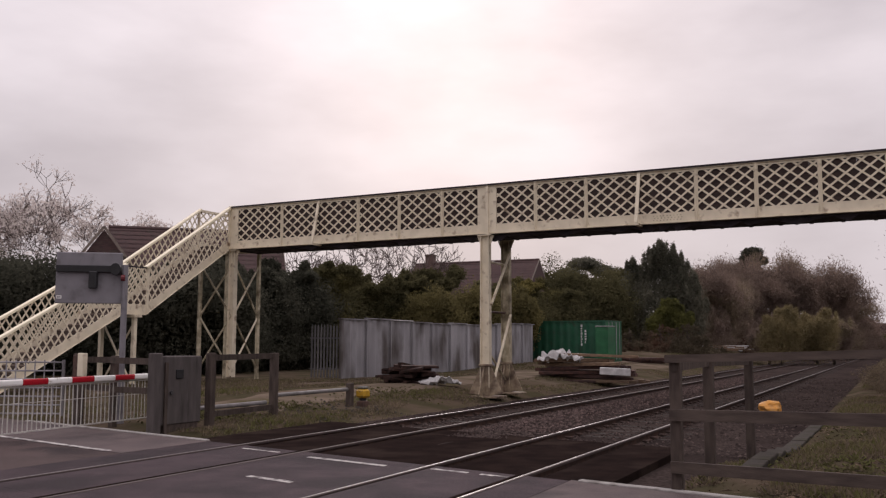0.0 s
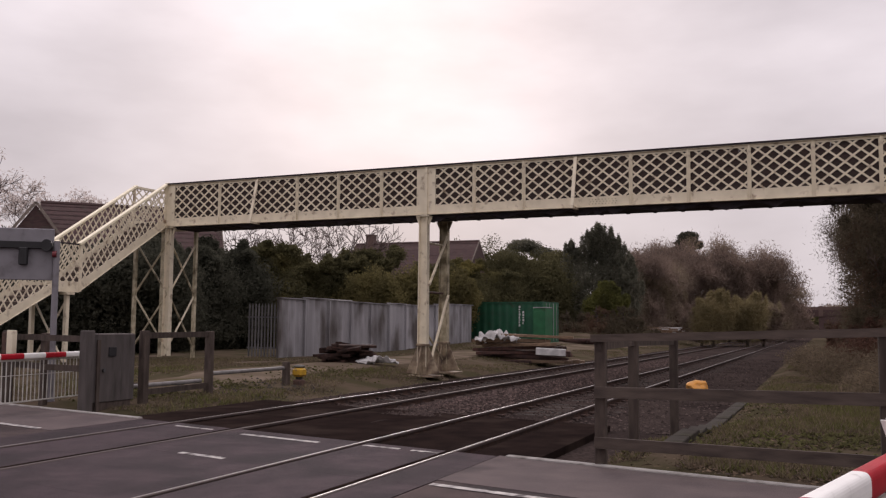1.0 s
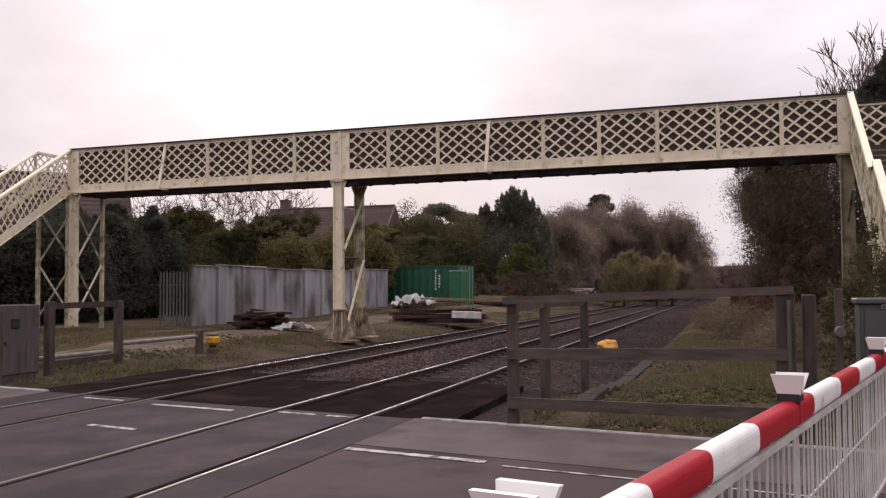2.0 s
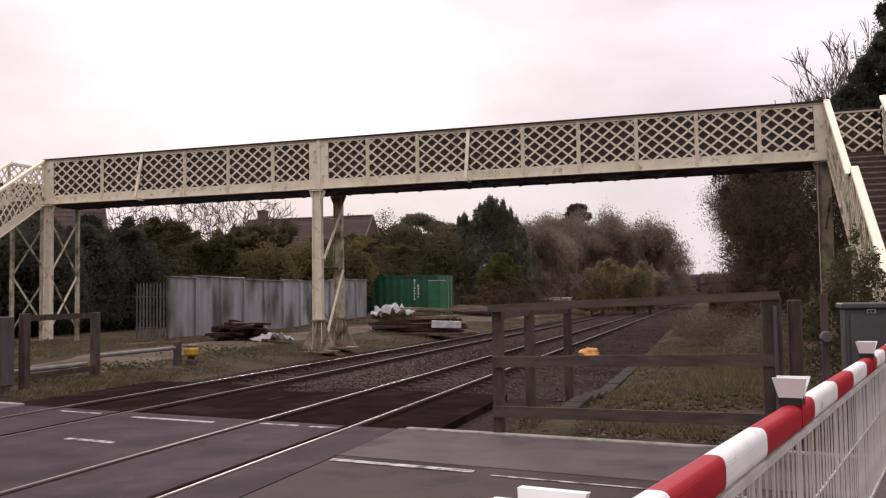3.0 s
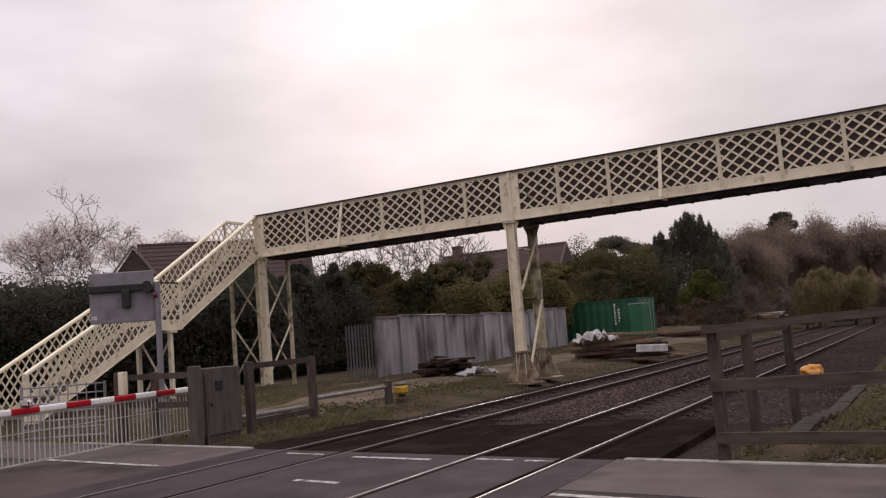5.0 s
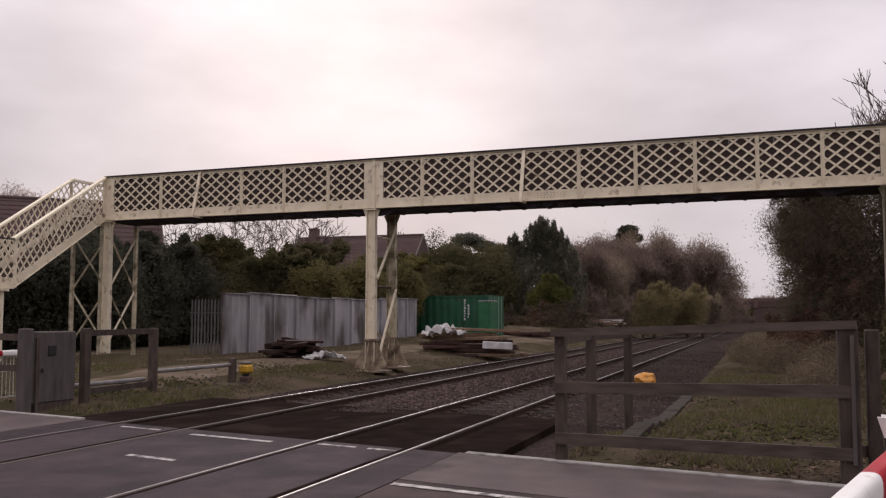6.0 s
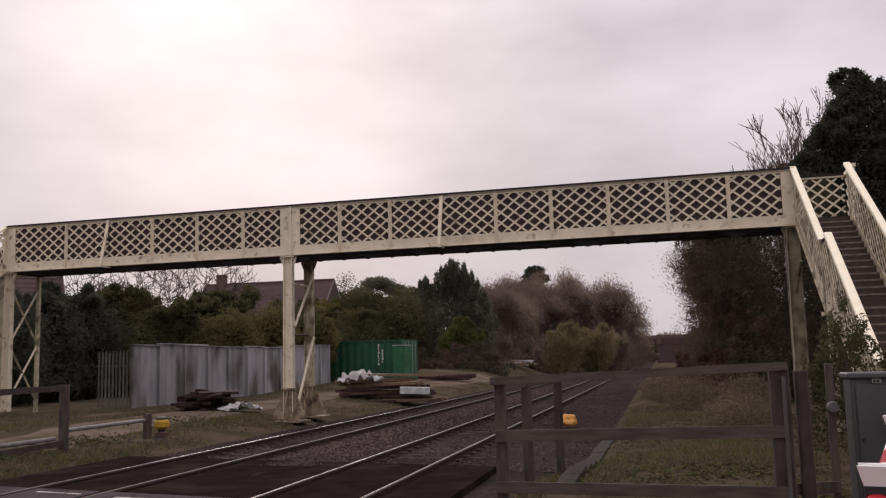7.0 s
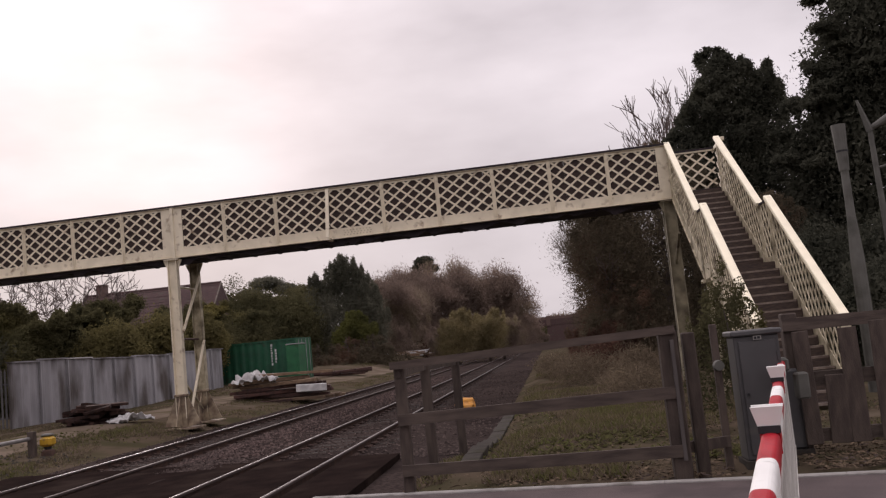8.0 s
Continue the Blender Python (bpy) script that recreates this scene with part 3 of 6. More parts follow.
def grass_patch(name, areas, mats, label, seed, size=(0.05, 0.16)):
    """Tufts of thin blades over boxes (x0, x1, y0, y1, count)."""
    rng = np.random.default_rng(seed)
    tris, slots = [], []
    for x0, x1, y0, y1, n in areas:
        x, y = rng.uniform(x0, x1, n), rng.uniform(y0, y1, n)
        patch = np.array([noise.noise((a * 0.5, b * 0.3, seed)) for a, b in zip(x, y)])
        keep = (patch > -0.12) & (np.abs(x + 10.3 + 0.9 * np.sin((y - 20) / 14)) > 1.3) & (y > np.array([edge(a) + 0.5 for a in x])) & ((np.abs(x - 2.6) > 0.32) | (y > 40)) & ~((x > 4.6) & (y < 13.4))
        x, y, patch = x[keep], y[keep], patch[keep]
        z = np.array([height(a, b) for a, b in zip(x, y)])
        for k in range(6):
            m = len(x)
            a = rng.uniform(0, 6.28, m)
            h = rng.uniform(*size, m) * (1.2 + patch)
            o = rng.normal(0, 0.05, (m, 2))
            lean = rng.normal(0, 0.5, (m, 2)) * h[:, None]
            w = 0.012 + 0.012 * rng.random(m)
            p = np.stack([x + o[:, 0], y + o[:, 1], z - 0.01], -1)
            d = np.stack([np.cos(a) * w, np.sin(a) * w, 0 * a], -1)
            tip = p + np.stack([lean[:, 0], lean[:, 1], h], -1)
            tris.append(np.stack([p - d, p + d, tip], 1))
            slots.append((rng.random(m) < np.clip(0.72 - patch * 1.1, 0.2, 0.97)).astype(int))
    t = np.concatenate(tris)
    tagged(new(name, soup(name, t, 3, mats, np.concatenate(slots))), label, "grass", kind="stuff")


def scatter_litter():
    """Dead leaves, clods and stalks on the bare verge."""
    rng = np.random.default_rng(21)
    n = 42000
    y = 11.3 + 26 * rng.random(n) ** 2.0
    x = rng.uniform(1.4, 9.5, n)
    thin = np.array([noise.noise((a * 0.9, b * 0.6, 4)) for a, b in zip(x, y)])
    keep = (y > 12.42 - 0.225 * (x - 1) + 0.06) & (thin > -0.25) & ((np.abs(x - 2.6) > 0.24) | (rng.random(n) < 0.15))
    x, y = x[keep], y[keep]
    n = len(x)
    z = np.array([height(a, b) for a, b in zip(x, y)]) + 0.008
    size = rng.uniform(0.015, 0.05, n)[:, None]
    a, b = rng.normal(size=(2, n, 3)) * (1, 1, 0.35)
    c = np.stack([x, y, z + size[:, 0] * 0.3], -1)
    tris = np.stack([c - a * size * 0.6, c + b * size * 0.5, c + a * size * 0.7 - b * size * 0.2], 1)
    tagged(new("leaf_litter", soup("leaf_litter", tris, 3, [M["litter"], M["stone"]], (rng.random(n) < 0.25).astype(int))), "brown dead leaves and clods over the trackside verge", "leaf litter", kind="stuff")


def scatter_weeds():
    """Low rosettes of broad green leaves, in drifts."""
    rng = np.random.default_rng(22)
    tris = []
    for cx, cy, rx, ry, n in ((3.7, 15.2, 1.2, 1.2, 230), (4.9, 16.2, 0.9, 1.0, 150), (3.3, 17.5, 0.6, 1.6, 110), (2.15, 15.5, 0.3, 1.6, 120), (5.9, 13.6, 0.5, 0.9, 110), (3.6, 23, 0.7, 3.0, 130), (-9.9, 17.6, 1.1, 1.0, 320), (-9.3, 20.4, 0.7, 0.8, 150), (-9.2, 25.5, 1.2, 2.2, 260)):
        px, py = cx + rx * rng.normal(0, 0.6, n), cy + ry * rng.normal(0, 0.6, n)
        for k in range(7):
            a = rng.uniform(0, 6.28, n)
            l = rng.uniform(0.03, 0.085, n)
            z = np.array([height(u, v) for u, v in zip(px, py)])
            root = np.stack([px, py, z + 0.005], -1)
            out = np.stack([np.cos(a) * l, np.sin(a) * l, l * rng.uniform(0.2, 0.9, n)], -1)
            side = np.stack([-np.sin(a) * l * 0.3, np.cos(a) * l * 0.3, 0 * a], -1)
            tris += [np.stack([root, root + out * 0.6 + side, root + out], 1), np.stack([root, root + out, root + out * 0.6 - side], 1)]
    tagged(new("low_weeds", soup("low_weeds", np.concatenate(tris), 3, [M["weed"]])), "low green weeds in drifts on the rough ground", "weeds", kind="stuff")


def build_path():
    s = Shape()
    n = 60
    for i in range(n + 1):
        y = 19.5 + 56 * i / n
        c = -10.3 - 0.9 * math.sin((y - 20) / 14)
        w = 1.5 + 0.35 * noise.noise((y * 0.5, 0, 7))
        for k in range(7):
            x = c + w * (k / 3 - 1) * (1 + 0.12 * noise.noise((y, k, 1)))
            s.v.append((x, y, height(x, y) + (0.02 if 0 < k < 6 else -0.03)))
    s.f = [(7 * i + k, 7 * i + k + 1, 7 * i + k + 8, 7 * i + k + 7) for i in range(n) for k in range(6)]
    s.s = [0] * len(s.f)
    solo("yard_path", s, M["path"], "pale stony path trodden through the yard", "path", kind="structure", smooth=True)


build_ground()
build_road()
build_path()
# the flangeway groove's shade, painted as a black strip on the deck
for x in (RAILS[0], RAILS[2]):
    g = -0.067
    solo("flangeway", Shape().box((x + g - 0.026, -30, -0.03), (x + g + 0.026, edge(x) + 0.1, 0.0045)), M["pad"], "black strip laid for the shade of the groove beside the rail", "flangeway", kind="structure")
build_track(RAILS[1], RAILS[0], "straight railway track with polished rails beside the crossing")
build_track(RAILS[3], RAILS[2], "straight railway track with polished rails by the footbridge column")
build_guards()
scatter_stones()
scatter_rubble()
grass_patch("verge_grass", ((1.9, 9.0, 12.0, 15, 2600), (2.0, 8.0, 15, 22, 4600), (2.9, 7.2, 22, 36, 6500), (3.1, 5.4, 34, 70, 4000)), [M["grass"], M["dry"]], "patchy green and dry grass on the trackside verge", 2, (0.025, 0.09))
scatter_litter()
scatter_weeds()
grass_patch("yard_grass", ((-20, -6.6, 15, 30, 9000), (-17, -6.7, 30, 60, 5000), (-12, -6.7, 60, 95, 2500)), [M["grass"], M["dry"]], "short patchy grass in the railway yard", 7, (0.03, 0.08))


# ---- footbridge ----
TOP, BOT = 6.87, 5.23       # girder's top and underside
FLOOR = BOT + 0.20
WIDE = 1.55                 # between the girders
X_L, X_R = -10.89, 15.22    # the girder's ends from the joint over the column
PANEL = 1.68


def lattice(s, u0, u1, zb, slope, h, step, m, place, w=0.055, t=0.014):
    """Flat bars of rise +m and -m, clipped to the field between two parallel lines."""
    for sign, off in ((1, -t * 0.55), (-1, t * 0.55)):
        mm = m * sign
        lo = min((zb + slope * u) - mm * u for u in (u0, u1)) - 0.01
        hi = max((zb + slope * u) + h - mm * u for u in (u0, u1)) + 0.01
        c = math.floor(lo / (step * m)) * step * m
        while c < hi:
            k = mm - slope
            a, b = (zb - c) / k, (zb + h - c) / k
            a, b = max(u0, min(a, b)), min(u1, max(a, b))
            if b - a > 0.03:
                s.beam(place(a, off, mm * a + c), place(b, off, mm * b + c), t, w, up=place(0, 0, 1) - place(0, 0, 0))
            c += step * m


def girder(root, y, out):
    """One lattice girder; out: which way its outer face looks along y."""
    at = lambda u, o, z: Vector((u, y + o, z))
    chords = Shape()
    chords.sweep([(-0.09, 0), (0.09, 0), (0.09, 0.014), (0.008, 0.014), (0.008, 0.30), (-0.008, 0.30), (-0.008, 0.014), (-0.09, 0.014)], (X_L, y, BOT), (X_R, y, BOT))
    g = part("girder", chords, M["cream"], root)
    part("top_chord", Shape().sweep([(-0.06, 0.085), (-0.06, 0.065), (-0.012, 0.065), (-0.012, 0), (0.012, 0), (0.012, 0.065), (0.06, 0.065), (0.06, 0.085)], (X_L, y, TOP - 0.14), (X_R, y, TOP - 0.14)), M["cream"], g)
    part("top_rail", Shape().box((X_L, y - 0.085, TOP - 0.053), (X_R, y + 0.085, TOP)), M["deck"], g, "dark capping strip")
    plates = [(X_L, X_L + 0.42), (-0.36, -0.015), (0.015, 0.32), (X_R - 0.36, X_R)]
    for a, b in plates:
        part("end_plate", Shape().box((a, y - 0.022, BOT + 0.05), (b, y + 0.022, TOP - 0.08), bevel=0.006), M["cream"], g)
    part("splice", Shape().box((-0.05, y + out * 0.04 - 0.03, BOT - 0.02), (0.05, y + out * 0.04 + 0.03, TOP - 0.02), bevel=0.006), M["cream"], g)
    stops = [X_L + 0.42] + [-PANEL * k for k in range(5, 0, -1)] + [-0.36], [0.32] + [PANEL * k for k in range(1, 9)] + [X_R - 0.36]
    post = Shape()
    post.box((-0.055, -0.03, BOT + 0.02), (0.055, 0.03, TOP - 0.06), bevel=0.008)
    post.box((-0.012, out * 0.03 - 0.035, BOT + 0.02), (0.012, out * 0.03 + 0.035, TOP - 0.06))
    for z in np.arange(BOT + 0.06, BOT + 0.30, 0.055):
        for x in (-0.035, 0.035):
            post.box((x - 0.009, out * 0.030 - 0.012, z - 0.009), (x + 0.009, out * 0.030 + 0.012, z + 0.009))
    post_mesh = post.mesh("post", M["cream"])
    for run in stops:
        for a, b in zip(run, run[1:]):
            s = Shape()
            lattice(s, a + 0.02, b - 0.02, BOT + 0.30, 0.0, TOP - BOT - 0.41, 0.405, 0.80, at)
            s.box((a, y - 0.012, BOT + 0.28), (b, y + 0.012, BOT + 0.315))
            part("lattice_panel", s, M["cream"], g)
        for x in run[1:-1]:
            if x in (-PANEL * 4, PANEL * 3) and out < 0:
                continue
            o = part("post", post_mesh, None, g)
            o.location = (x, y, 0)
    # rivet rows along the bottom plate
    s = Shape()
    for x in np.arange(X_L + 0.1, X_R, 0.14):
        s.box((x - 0.011, y + out * 0.008 - 0.010, BOT + 0.04), (x + 0.011, y + out * 0.008 + 0.010, BOT + 0.06))
    tagged(part("rivets", s, M["cream"], g), kind="stuff")
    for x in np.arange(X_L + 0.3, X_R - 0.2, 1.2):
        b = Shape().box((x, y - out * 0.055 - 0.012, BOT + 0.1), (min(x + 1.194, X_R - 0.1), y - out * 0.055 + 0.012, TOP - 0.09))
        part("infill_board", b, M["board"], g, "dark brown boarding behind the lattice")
    return g


def outrigger(root, x):
    s = Shape()
    s.beam((x, -0.03, TOP - 0.06), (x, -0.42, BOT + 0.02), 0.10, 0.05, up=(0, 1, 0))
    s.beam((x, -0.45, BOT - 0.02), (x, 0.1, BOT - 0.02), 0.10, 0.07)
    part("outrigger", s, M["cream"], root)


def column(root, x, y, z0, wide=0.36, top=BOT - 0.02, foot=1, mat="cream"):
    s = Shape()
    a = wide
    s.box((x - a / 2, y - 0.012, z0 + 0.25), (x + a / 2, y + 0.012, top))
    for k in (-1, 1):
        s.beam((x + k * a * 0.52, y, z0 + 0.2), (x + k * a * 0.46, y, top), 0.022, 0.20, up=(0, 1, 0))
    s.box((x - 0.24, y - 0.13, top - 0.03), (x + 0.24, y + 0.13, top))
    for k in (-1, 1):
        s.add([(x + k * 0.16, y - 0.02, top - 0.03), (x + k * 0.30, y - 0.02, top - 0.03), (x + k * 0.16, y - 0.02, top - 0.35),
               (x + k * 0.16, y + 0.02, top - 0.03), (x + k * 0.30, y + 0.02, top - 0.03), (x + k * 0.16, y + 0.02, top - 0.35)],
              [(0, 1, 2), (5, 4, 3), (0, 3, 4, 1), (1, 4, 5, 2), (2, 5, 3, 0)])
    c = part("column", s, M[mat], root)
    if foot:
        f = Shape()
        f.box((x - a / 2 - 0.05, y - 0.13, z0 + 0.86), (x + a / 2 + 0.05, y + 0.13, z0 + 0.94), bevel=0.015)
        f.box((x - a / 2 - 0.02, y - 0.09, z0 - 0.1), (x + a / 2 + 0.02, y + 0.09, z0 + 0.86), bevel=0.01)
        f.box((x - 0.55, y - 0.42, z0 - 0.12), (x + 0.55, y + 0.42, z0 - 0.06), bevel=0.01)
        part("foot", f, M["cream_rust"], c)
        for dx, dy in ((-1, 0), (1, 0), (0, -1), (0, 1)):
            w, e = (a / 2 if dx else 0.09), 0.44
            px, py = (0, 0.018) if dx else (0.018, 0)
            tri = [(dx * w, dy * w, 0.86), (dx * (w + 0.04), dy * (w + 0.04), 0.86), (dx * (w + e), dy * (w + e), 0.0), (dx * w, dy * w, -0.05)]
            vs = [(x + p + k * px, y + q + k * py, z0 + r) for k in (-1, 1) for p, q, r in tri]
            part("gusset", Shape().add(vs, [(0, 1, 2, 3), (7, 6, 5, 4), (0, 4, 5, 1), (1, 5, 6, 2), (2, 6, 7, 3), (3, 7, 4, 0)]), M["cream_rust"], c, "brown-stained gusset plate")
    return c


def brace(root, p, q, w=0.058, mat="cream"):
    part("brace", Shape().tube(p, q, w * 0.62, n=8), M[mat], root)


def stair(root, x0, side, mat, z_foot, runs, WIDE):
    """Two flights towards the road with a landing between; x0: the inner string; side: which way the other lies."""
    run1, land, run2 = runs
    drop1, drop2 = 2.60, 2.72
    y1, y2, y3 = -run1, -run1 - land, -run1 - land - run2
    st = part("stair", Shape().box((min(x0, x0 + side * WIDE), y2, BOT - drop1 + 0.12), (max(x0, x0 + side * WIDE), y1, FLOOR - drop1)), M["tread"], root)
    for x in (x0, x0 + side * WIDE):
        at = lambda u, o, z, x=x: Vector((x + o, u, z))
        for a, b, zt in ((y1, 0.0, TOP), (y3, y2, TOP - drop1)):
            sl = (drop1 / run1) if b == 0.0 else (drop2 / run2)
            ztop_b, ztop_a = zt, zt - sl * (b - a)
            h = TOP - BOT
            s = Shape()
            pl = [(a, ztop_a - h), (b, ztop_b - h), (b, ztop_b - h + 0.34), (a, ztop_a - h + 0.34)]
            s.add([(x - 0.012, u, z) for u, z in pl] + [(x + 0.012, u, z) for u, z in pl], [(0, 1, 2, 3), (7, 6, 5, 4), (0, 4, 5, 1), (1, 5, 6, 2), (2, 6, 7, 3), (3, 7, 4, 0)])
            s.beam((x, a, ztop_a - h + 0.02), (x, b, ztop_b - h + 0.02), 0.10, 0.018)
            lattice(s, a + 0.03, b - 0.03, ztop_a - h + 0.32 - sl * a, sl, h - 0.40, 0.275, 1.45, at, w=0.05)
            for u, z in ((a + 0.05, ztop_a), (b - 0.05, ztop_b)):
                s.box((x - 0.03, u - 0.05, z - h + 0.02), (x + 0.03, u + 0.05, z - 0.02))
            p = part("side_panel", s, M[mat], st)
            cap = Shape().sweep([(-0.085, -0.05), (0.085, -0.05), (0.085, 0.012), (0.07, 0.03), (-0.07, 0.03), (-0.085, 0.012)], (x, a - 0.06, ztop_a - 0.03), (x, b + 0.02, ztop_b + 0.01))
            part("handrail", cap, M["cap"], st, "bright cream handrail cap")
        # level length by the landing
        s = Shape()
        zt = TOP - drop1
        s.box((x - 0.012, y2, zt - 1.64), (x + 0.012, y1, zt - 1.30))
        s.box((x - 0.05, y2, zt - 1.65), (x + 0.05, y1, zt - 1.635))
        lattice(s, y2 + 0.03, y1 - 0.03, zt - 1.32, 0.0, 1.24, 0.29, 1.3, at, w=0.05)
        part("side_panel", s, M[mat], st)
        part("handrail", Shape().box((x - 0.03, y2, zt - 0.07), (x + 0.03, y1, zt - 0.03)), M["deck"], st, "thin dark level handrail")
    for a, b, z0, drop, n in ((0.0, y1, FLOOR, drop1, 14), (y2, y3, FLOOR - drop1, drop2, 15)):
        for i in range(n):
            z = z0 - drop * (i + 1) / n
            u0, u1 = a + (b - a) * i / (n - 1 + 1), a + (b - a) * (i + 1) / n
            lo, hi = min(x0, x0 + side * WIDE) + 0.02, max(x0, x0 + side * WIDE) - 0.02
            t = Shape().box((lo, u1, z - 0.045), (hi, u0 + 0.03, z)).box((lo, u0 - 0.012, z), (hi, u0 + 0.012, z + drop / n - 0.03))
            t = part("tread", t, M["tread"], st)
            part("nosing", Shape().box((lo + 0.02, u1 - 0.02, z - 0.035), (hi - 0.02, u1 + 0.025, z + 0.004)), M["nosing"], t, "worn pale edge")
    # landing posts
    for x in (x0, x0 + side * WIDE):
        zb = BOT - drop1
        c = Shape().box((x - 0.07, y1 - 0.55, z_foot - 0.3), (x + 0.07, y1 - 0.41, zb - 0.02), bevel=0.01)
        c.box((x - 0.16, y1 - 0.66, zb - 0.10), (x + 0.16, y1 - 0.30, zb - 0.02))
        part("landing_post", c, M[mat], st)
        part("end_post", Shape().box((x - 0.07, y3 - 0.08, z_foot - 0.3), (x + 0.07, y3 + 0.06, TOP - drop1 - drop2 + 0.02), bevel=0.012), M[mat], st)
    brace(st, (x0, y1 - 0.45, z_foot), (x0 + side * WIDE, y1 - 0.45, BOT - drop1 - 0.2), mat=mat)
    brace(st, (x0 + side * WIDE, y1 - 0.45, z_foot), (x0, y1 - 0.45, BOT - drop1 - 0.2), mat=mat)


bridge = thing("footbridge", "cream-painted iron lattice footbridge across the two tracks", "footbridge", pose(-7.4, 28.5, 0, 0, 0, -2.22))
girder(bridge, 0.0, -1)
girder(bridge, WIDE, 1)
outrigger(bridge, -PANEL * 4)
outrigger(bridge, PANEL * 3)
s = Shape()
s.box((X_L - WIDE + 0.1, 0.06, FLOOR - 0.05), (X_R + WIDE - 0.1, WIDE - 0.06, FLOOR))
for x in np.arange(X_L + 0.4, X_R, 0.84):
    s.box((x - 0.05, 0.10, BOT - 0.08), (x + 0.05, WIDE - 0.10, BOT + 0.02))
s.box((X_L + 0.2, 0.10, BOT - 0.06), (X_R - 0.1, WIDE - 0.10, BOT + 0.1))
part("deck", s, M["deck"], bridge, "dark timber deck")
s = Shape()
x = X_L + 3.0
while x < X_R - 1.5:
    w = random.uniform(0.5, 1.5)
    d = random.uniform(0.10, 0.24)
    a, b = BOT - 0.04, random.uniform(0.2, 0.8)
    s.add([(x, 0.12, a), (x + w, 0.12, a), (x + w * b, 0.12, a - d), (x, 0.15, a), (x + w, 0.15, a), (x + w * b, 0.15, a - d)], [(0, 1, 2), (5, 4, 3), (0, 3, 4, 1), (1, 4, 5, 2), (2, 5, 3, 0)])
    x += w * random.uniform(0.8, 1.3)
part("ragged_netting", s, M["deck"], bridge, "torn dark netting under the deck")
# end panels over the stairs
for xa, xb in ((X_L - WIDE, X_L), (X_R, X_R + WIDE)):
    s = Shape()
    at = lambda u, o, z: Vector((u, WIDE + o, z))
    lattice(s, xa + 0.05, xb - 0.05, BOT + 0.30, 0.0, 1.22, 0.405, 0.80, at)
    s.box((xa, WIDE - 0.012, BOT + 0.28), (xb, WIDE + 0.012, BOT + 0.315))
    part("lattice_panel", s, M["cream"], bridge)
    part("landing_plate", Shape().box((xa, WIDE - 0.01, BOT), (xb, WIDE + 0.01, BOT + 0.28)), M["cream"], bridge)
    part("landing_chord", Shape().box((xa, WIDE - 0.05, TOP - 0.1), (xb, WIDE + 0.05, TOP - 0.053)), M["cream"], bridge)
    part("top_rail", Shape().box((xa, WIDE - 0.07, TOP - 0.05), (xb, WIDE + 0.07, TOP)), M["deck"], bridge)
    xo = xa if xa < 0 else xb
    s = Shape()
    lattice(s, 0.05, WIDE - 0.05, BOT + 0.30, 0.0, 1.22, 0.405, 0.80, lambda u, o, z: Vector((xo + o, u, z)))
    s.box((xo - 0.012, 0, BOT + 0.28), (xo + 0.012, WIDE, BOT + 0.315))
    part("lattice_panel", s, M["cream"], bridge)
    part("landing_plate", Shape().box((xo - 0.01, 0, BOT), (xo + 0.01, WIDE, BOT + 0.28)), M["cream"], bridge)
    part("landing_chord", Shape().box((xo - 0.05, 0, TOP - 0.1), (xo + 0.05, WIDE, TOP)), M["cream"], bridge)
# a block of rivet heads on the bottom plate
s = Shape()
for i in range(9):
    for j in range(3):
        x, z = PANEL * 3 + 0.42 + i * 0.10 + (0.03 if j % 2 else 0), BOT + 0.10 + j * 0.065
        s.box((x - 0.017, -0.022, z - 0.014), (x + 0.017, -0.006, z + 0.014))
tagged(part("rivets", s, M["cream_mottled"], bridge), kind="stuff")
# main pier
column(bridge, -0.10, 0.05, 0.10, 0.30)
column(bridge, -0.10, WIDE + 0.1, 0.15, 0.29, mat="cream_mottled")
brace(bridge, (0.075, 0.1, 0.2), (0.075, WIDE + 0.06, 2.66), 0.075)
brace(bridge, (-0.1, WIDE, 0.5), (-0.1, 0.1, 1.55), mat="cream_mottled")
brace(bridge, (0.075, 0.1, 2.95), (0.075, WIDE + 0.05, 4.75), 0.075)
brace(bridge, (-0.1, 0.12, 4.35), (-0.1, WIDE, 4.35))
brace(bridge, (-0.1, 0.12, 2.72), (-0.1, WIDE, 2.72), mat="rust")
# left support: a main column and slender braced legs
column(bridge, -10.72, 0.05, 0.22, 0.26, foot=0)
for x, y in ((-10.72, WIDE), (X_L - WIDE + 0.1, 0.05), (X_L - WIDE + 0.1, WIDE)):
    part("leg", Shape().box((x - 0.06, y - 0.06, 0.1), (x + 0.06, y + 0.06, BOT)), M["cream_mottled"], bridge)
for a, b in ((0.7, 2.7), (2.7, 4.7)):
    brace(bridge, (-10.72, 0.1, a), (-10.72, WIDE, b))
    brace(bridge, (-10.72, WIDE, a), (-10.72, 0.1, b), mat="cream_mottled")
    brace(bridge, (-10.75, 0.05, a), (X_L - WIDE + 0.1, 0.05, b), mat="cream_mottled")
    brace(bridge, (X_L - WIDE + 0.1, 0.05, a), (-10.75, 0.05, b), mat="cream_mottled")
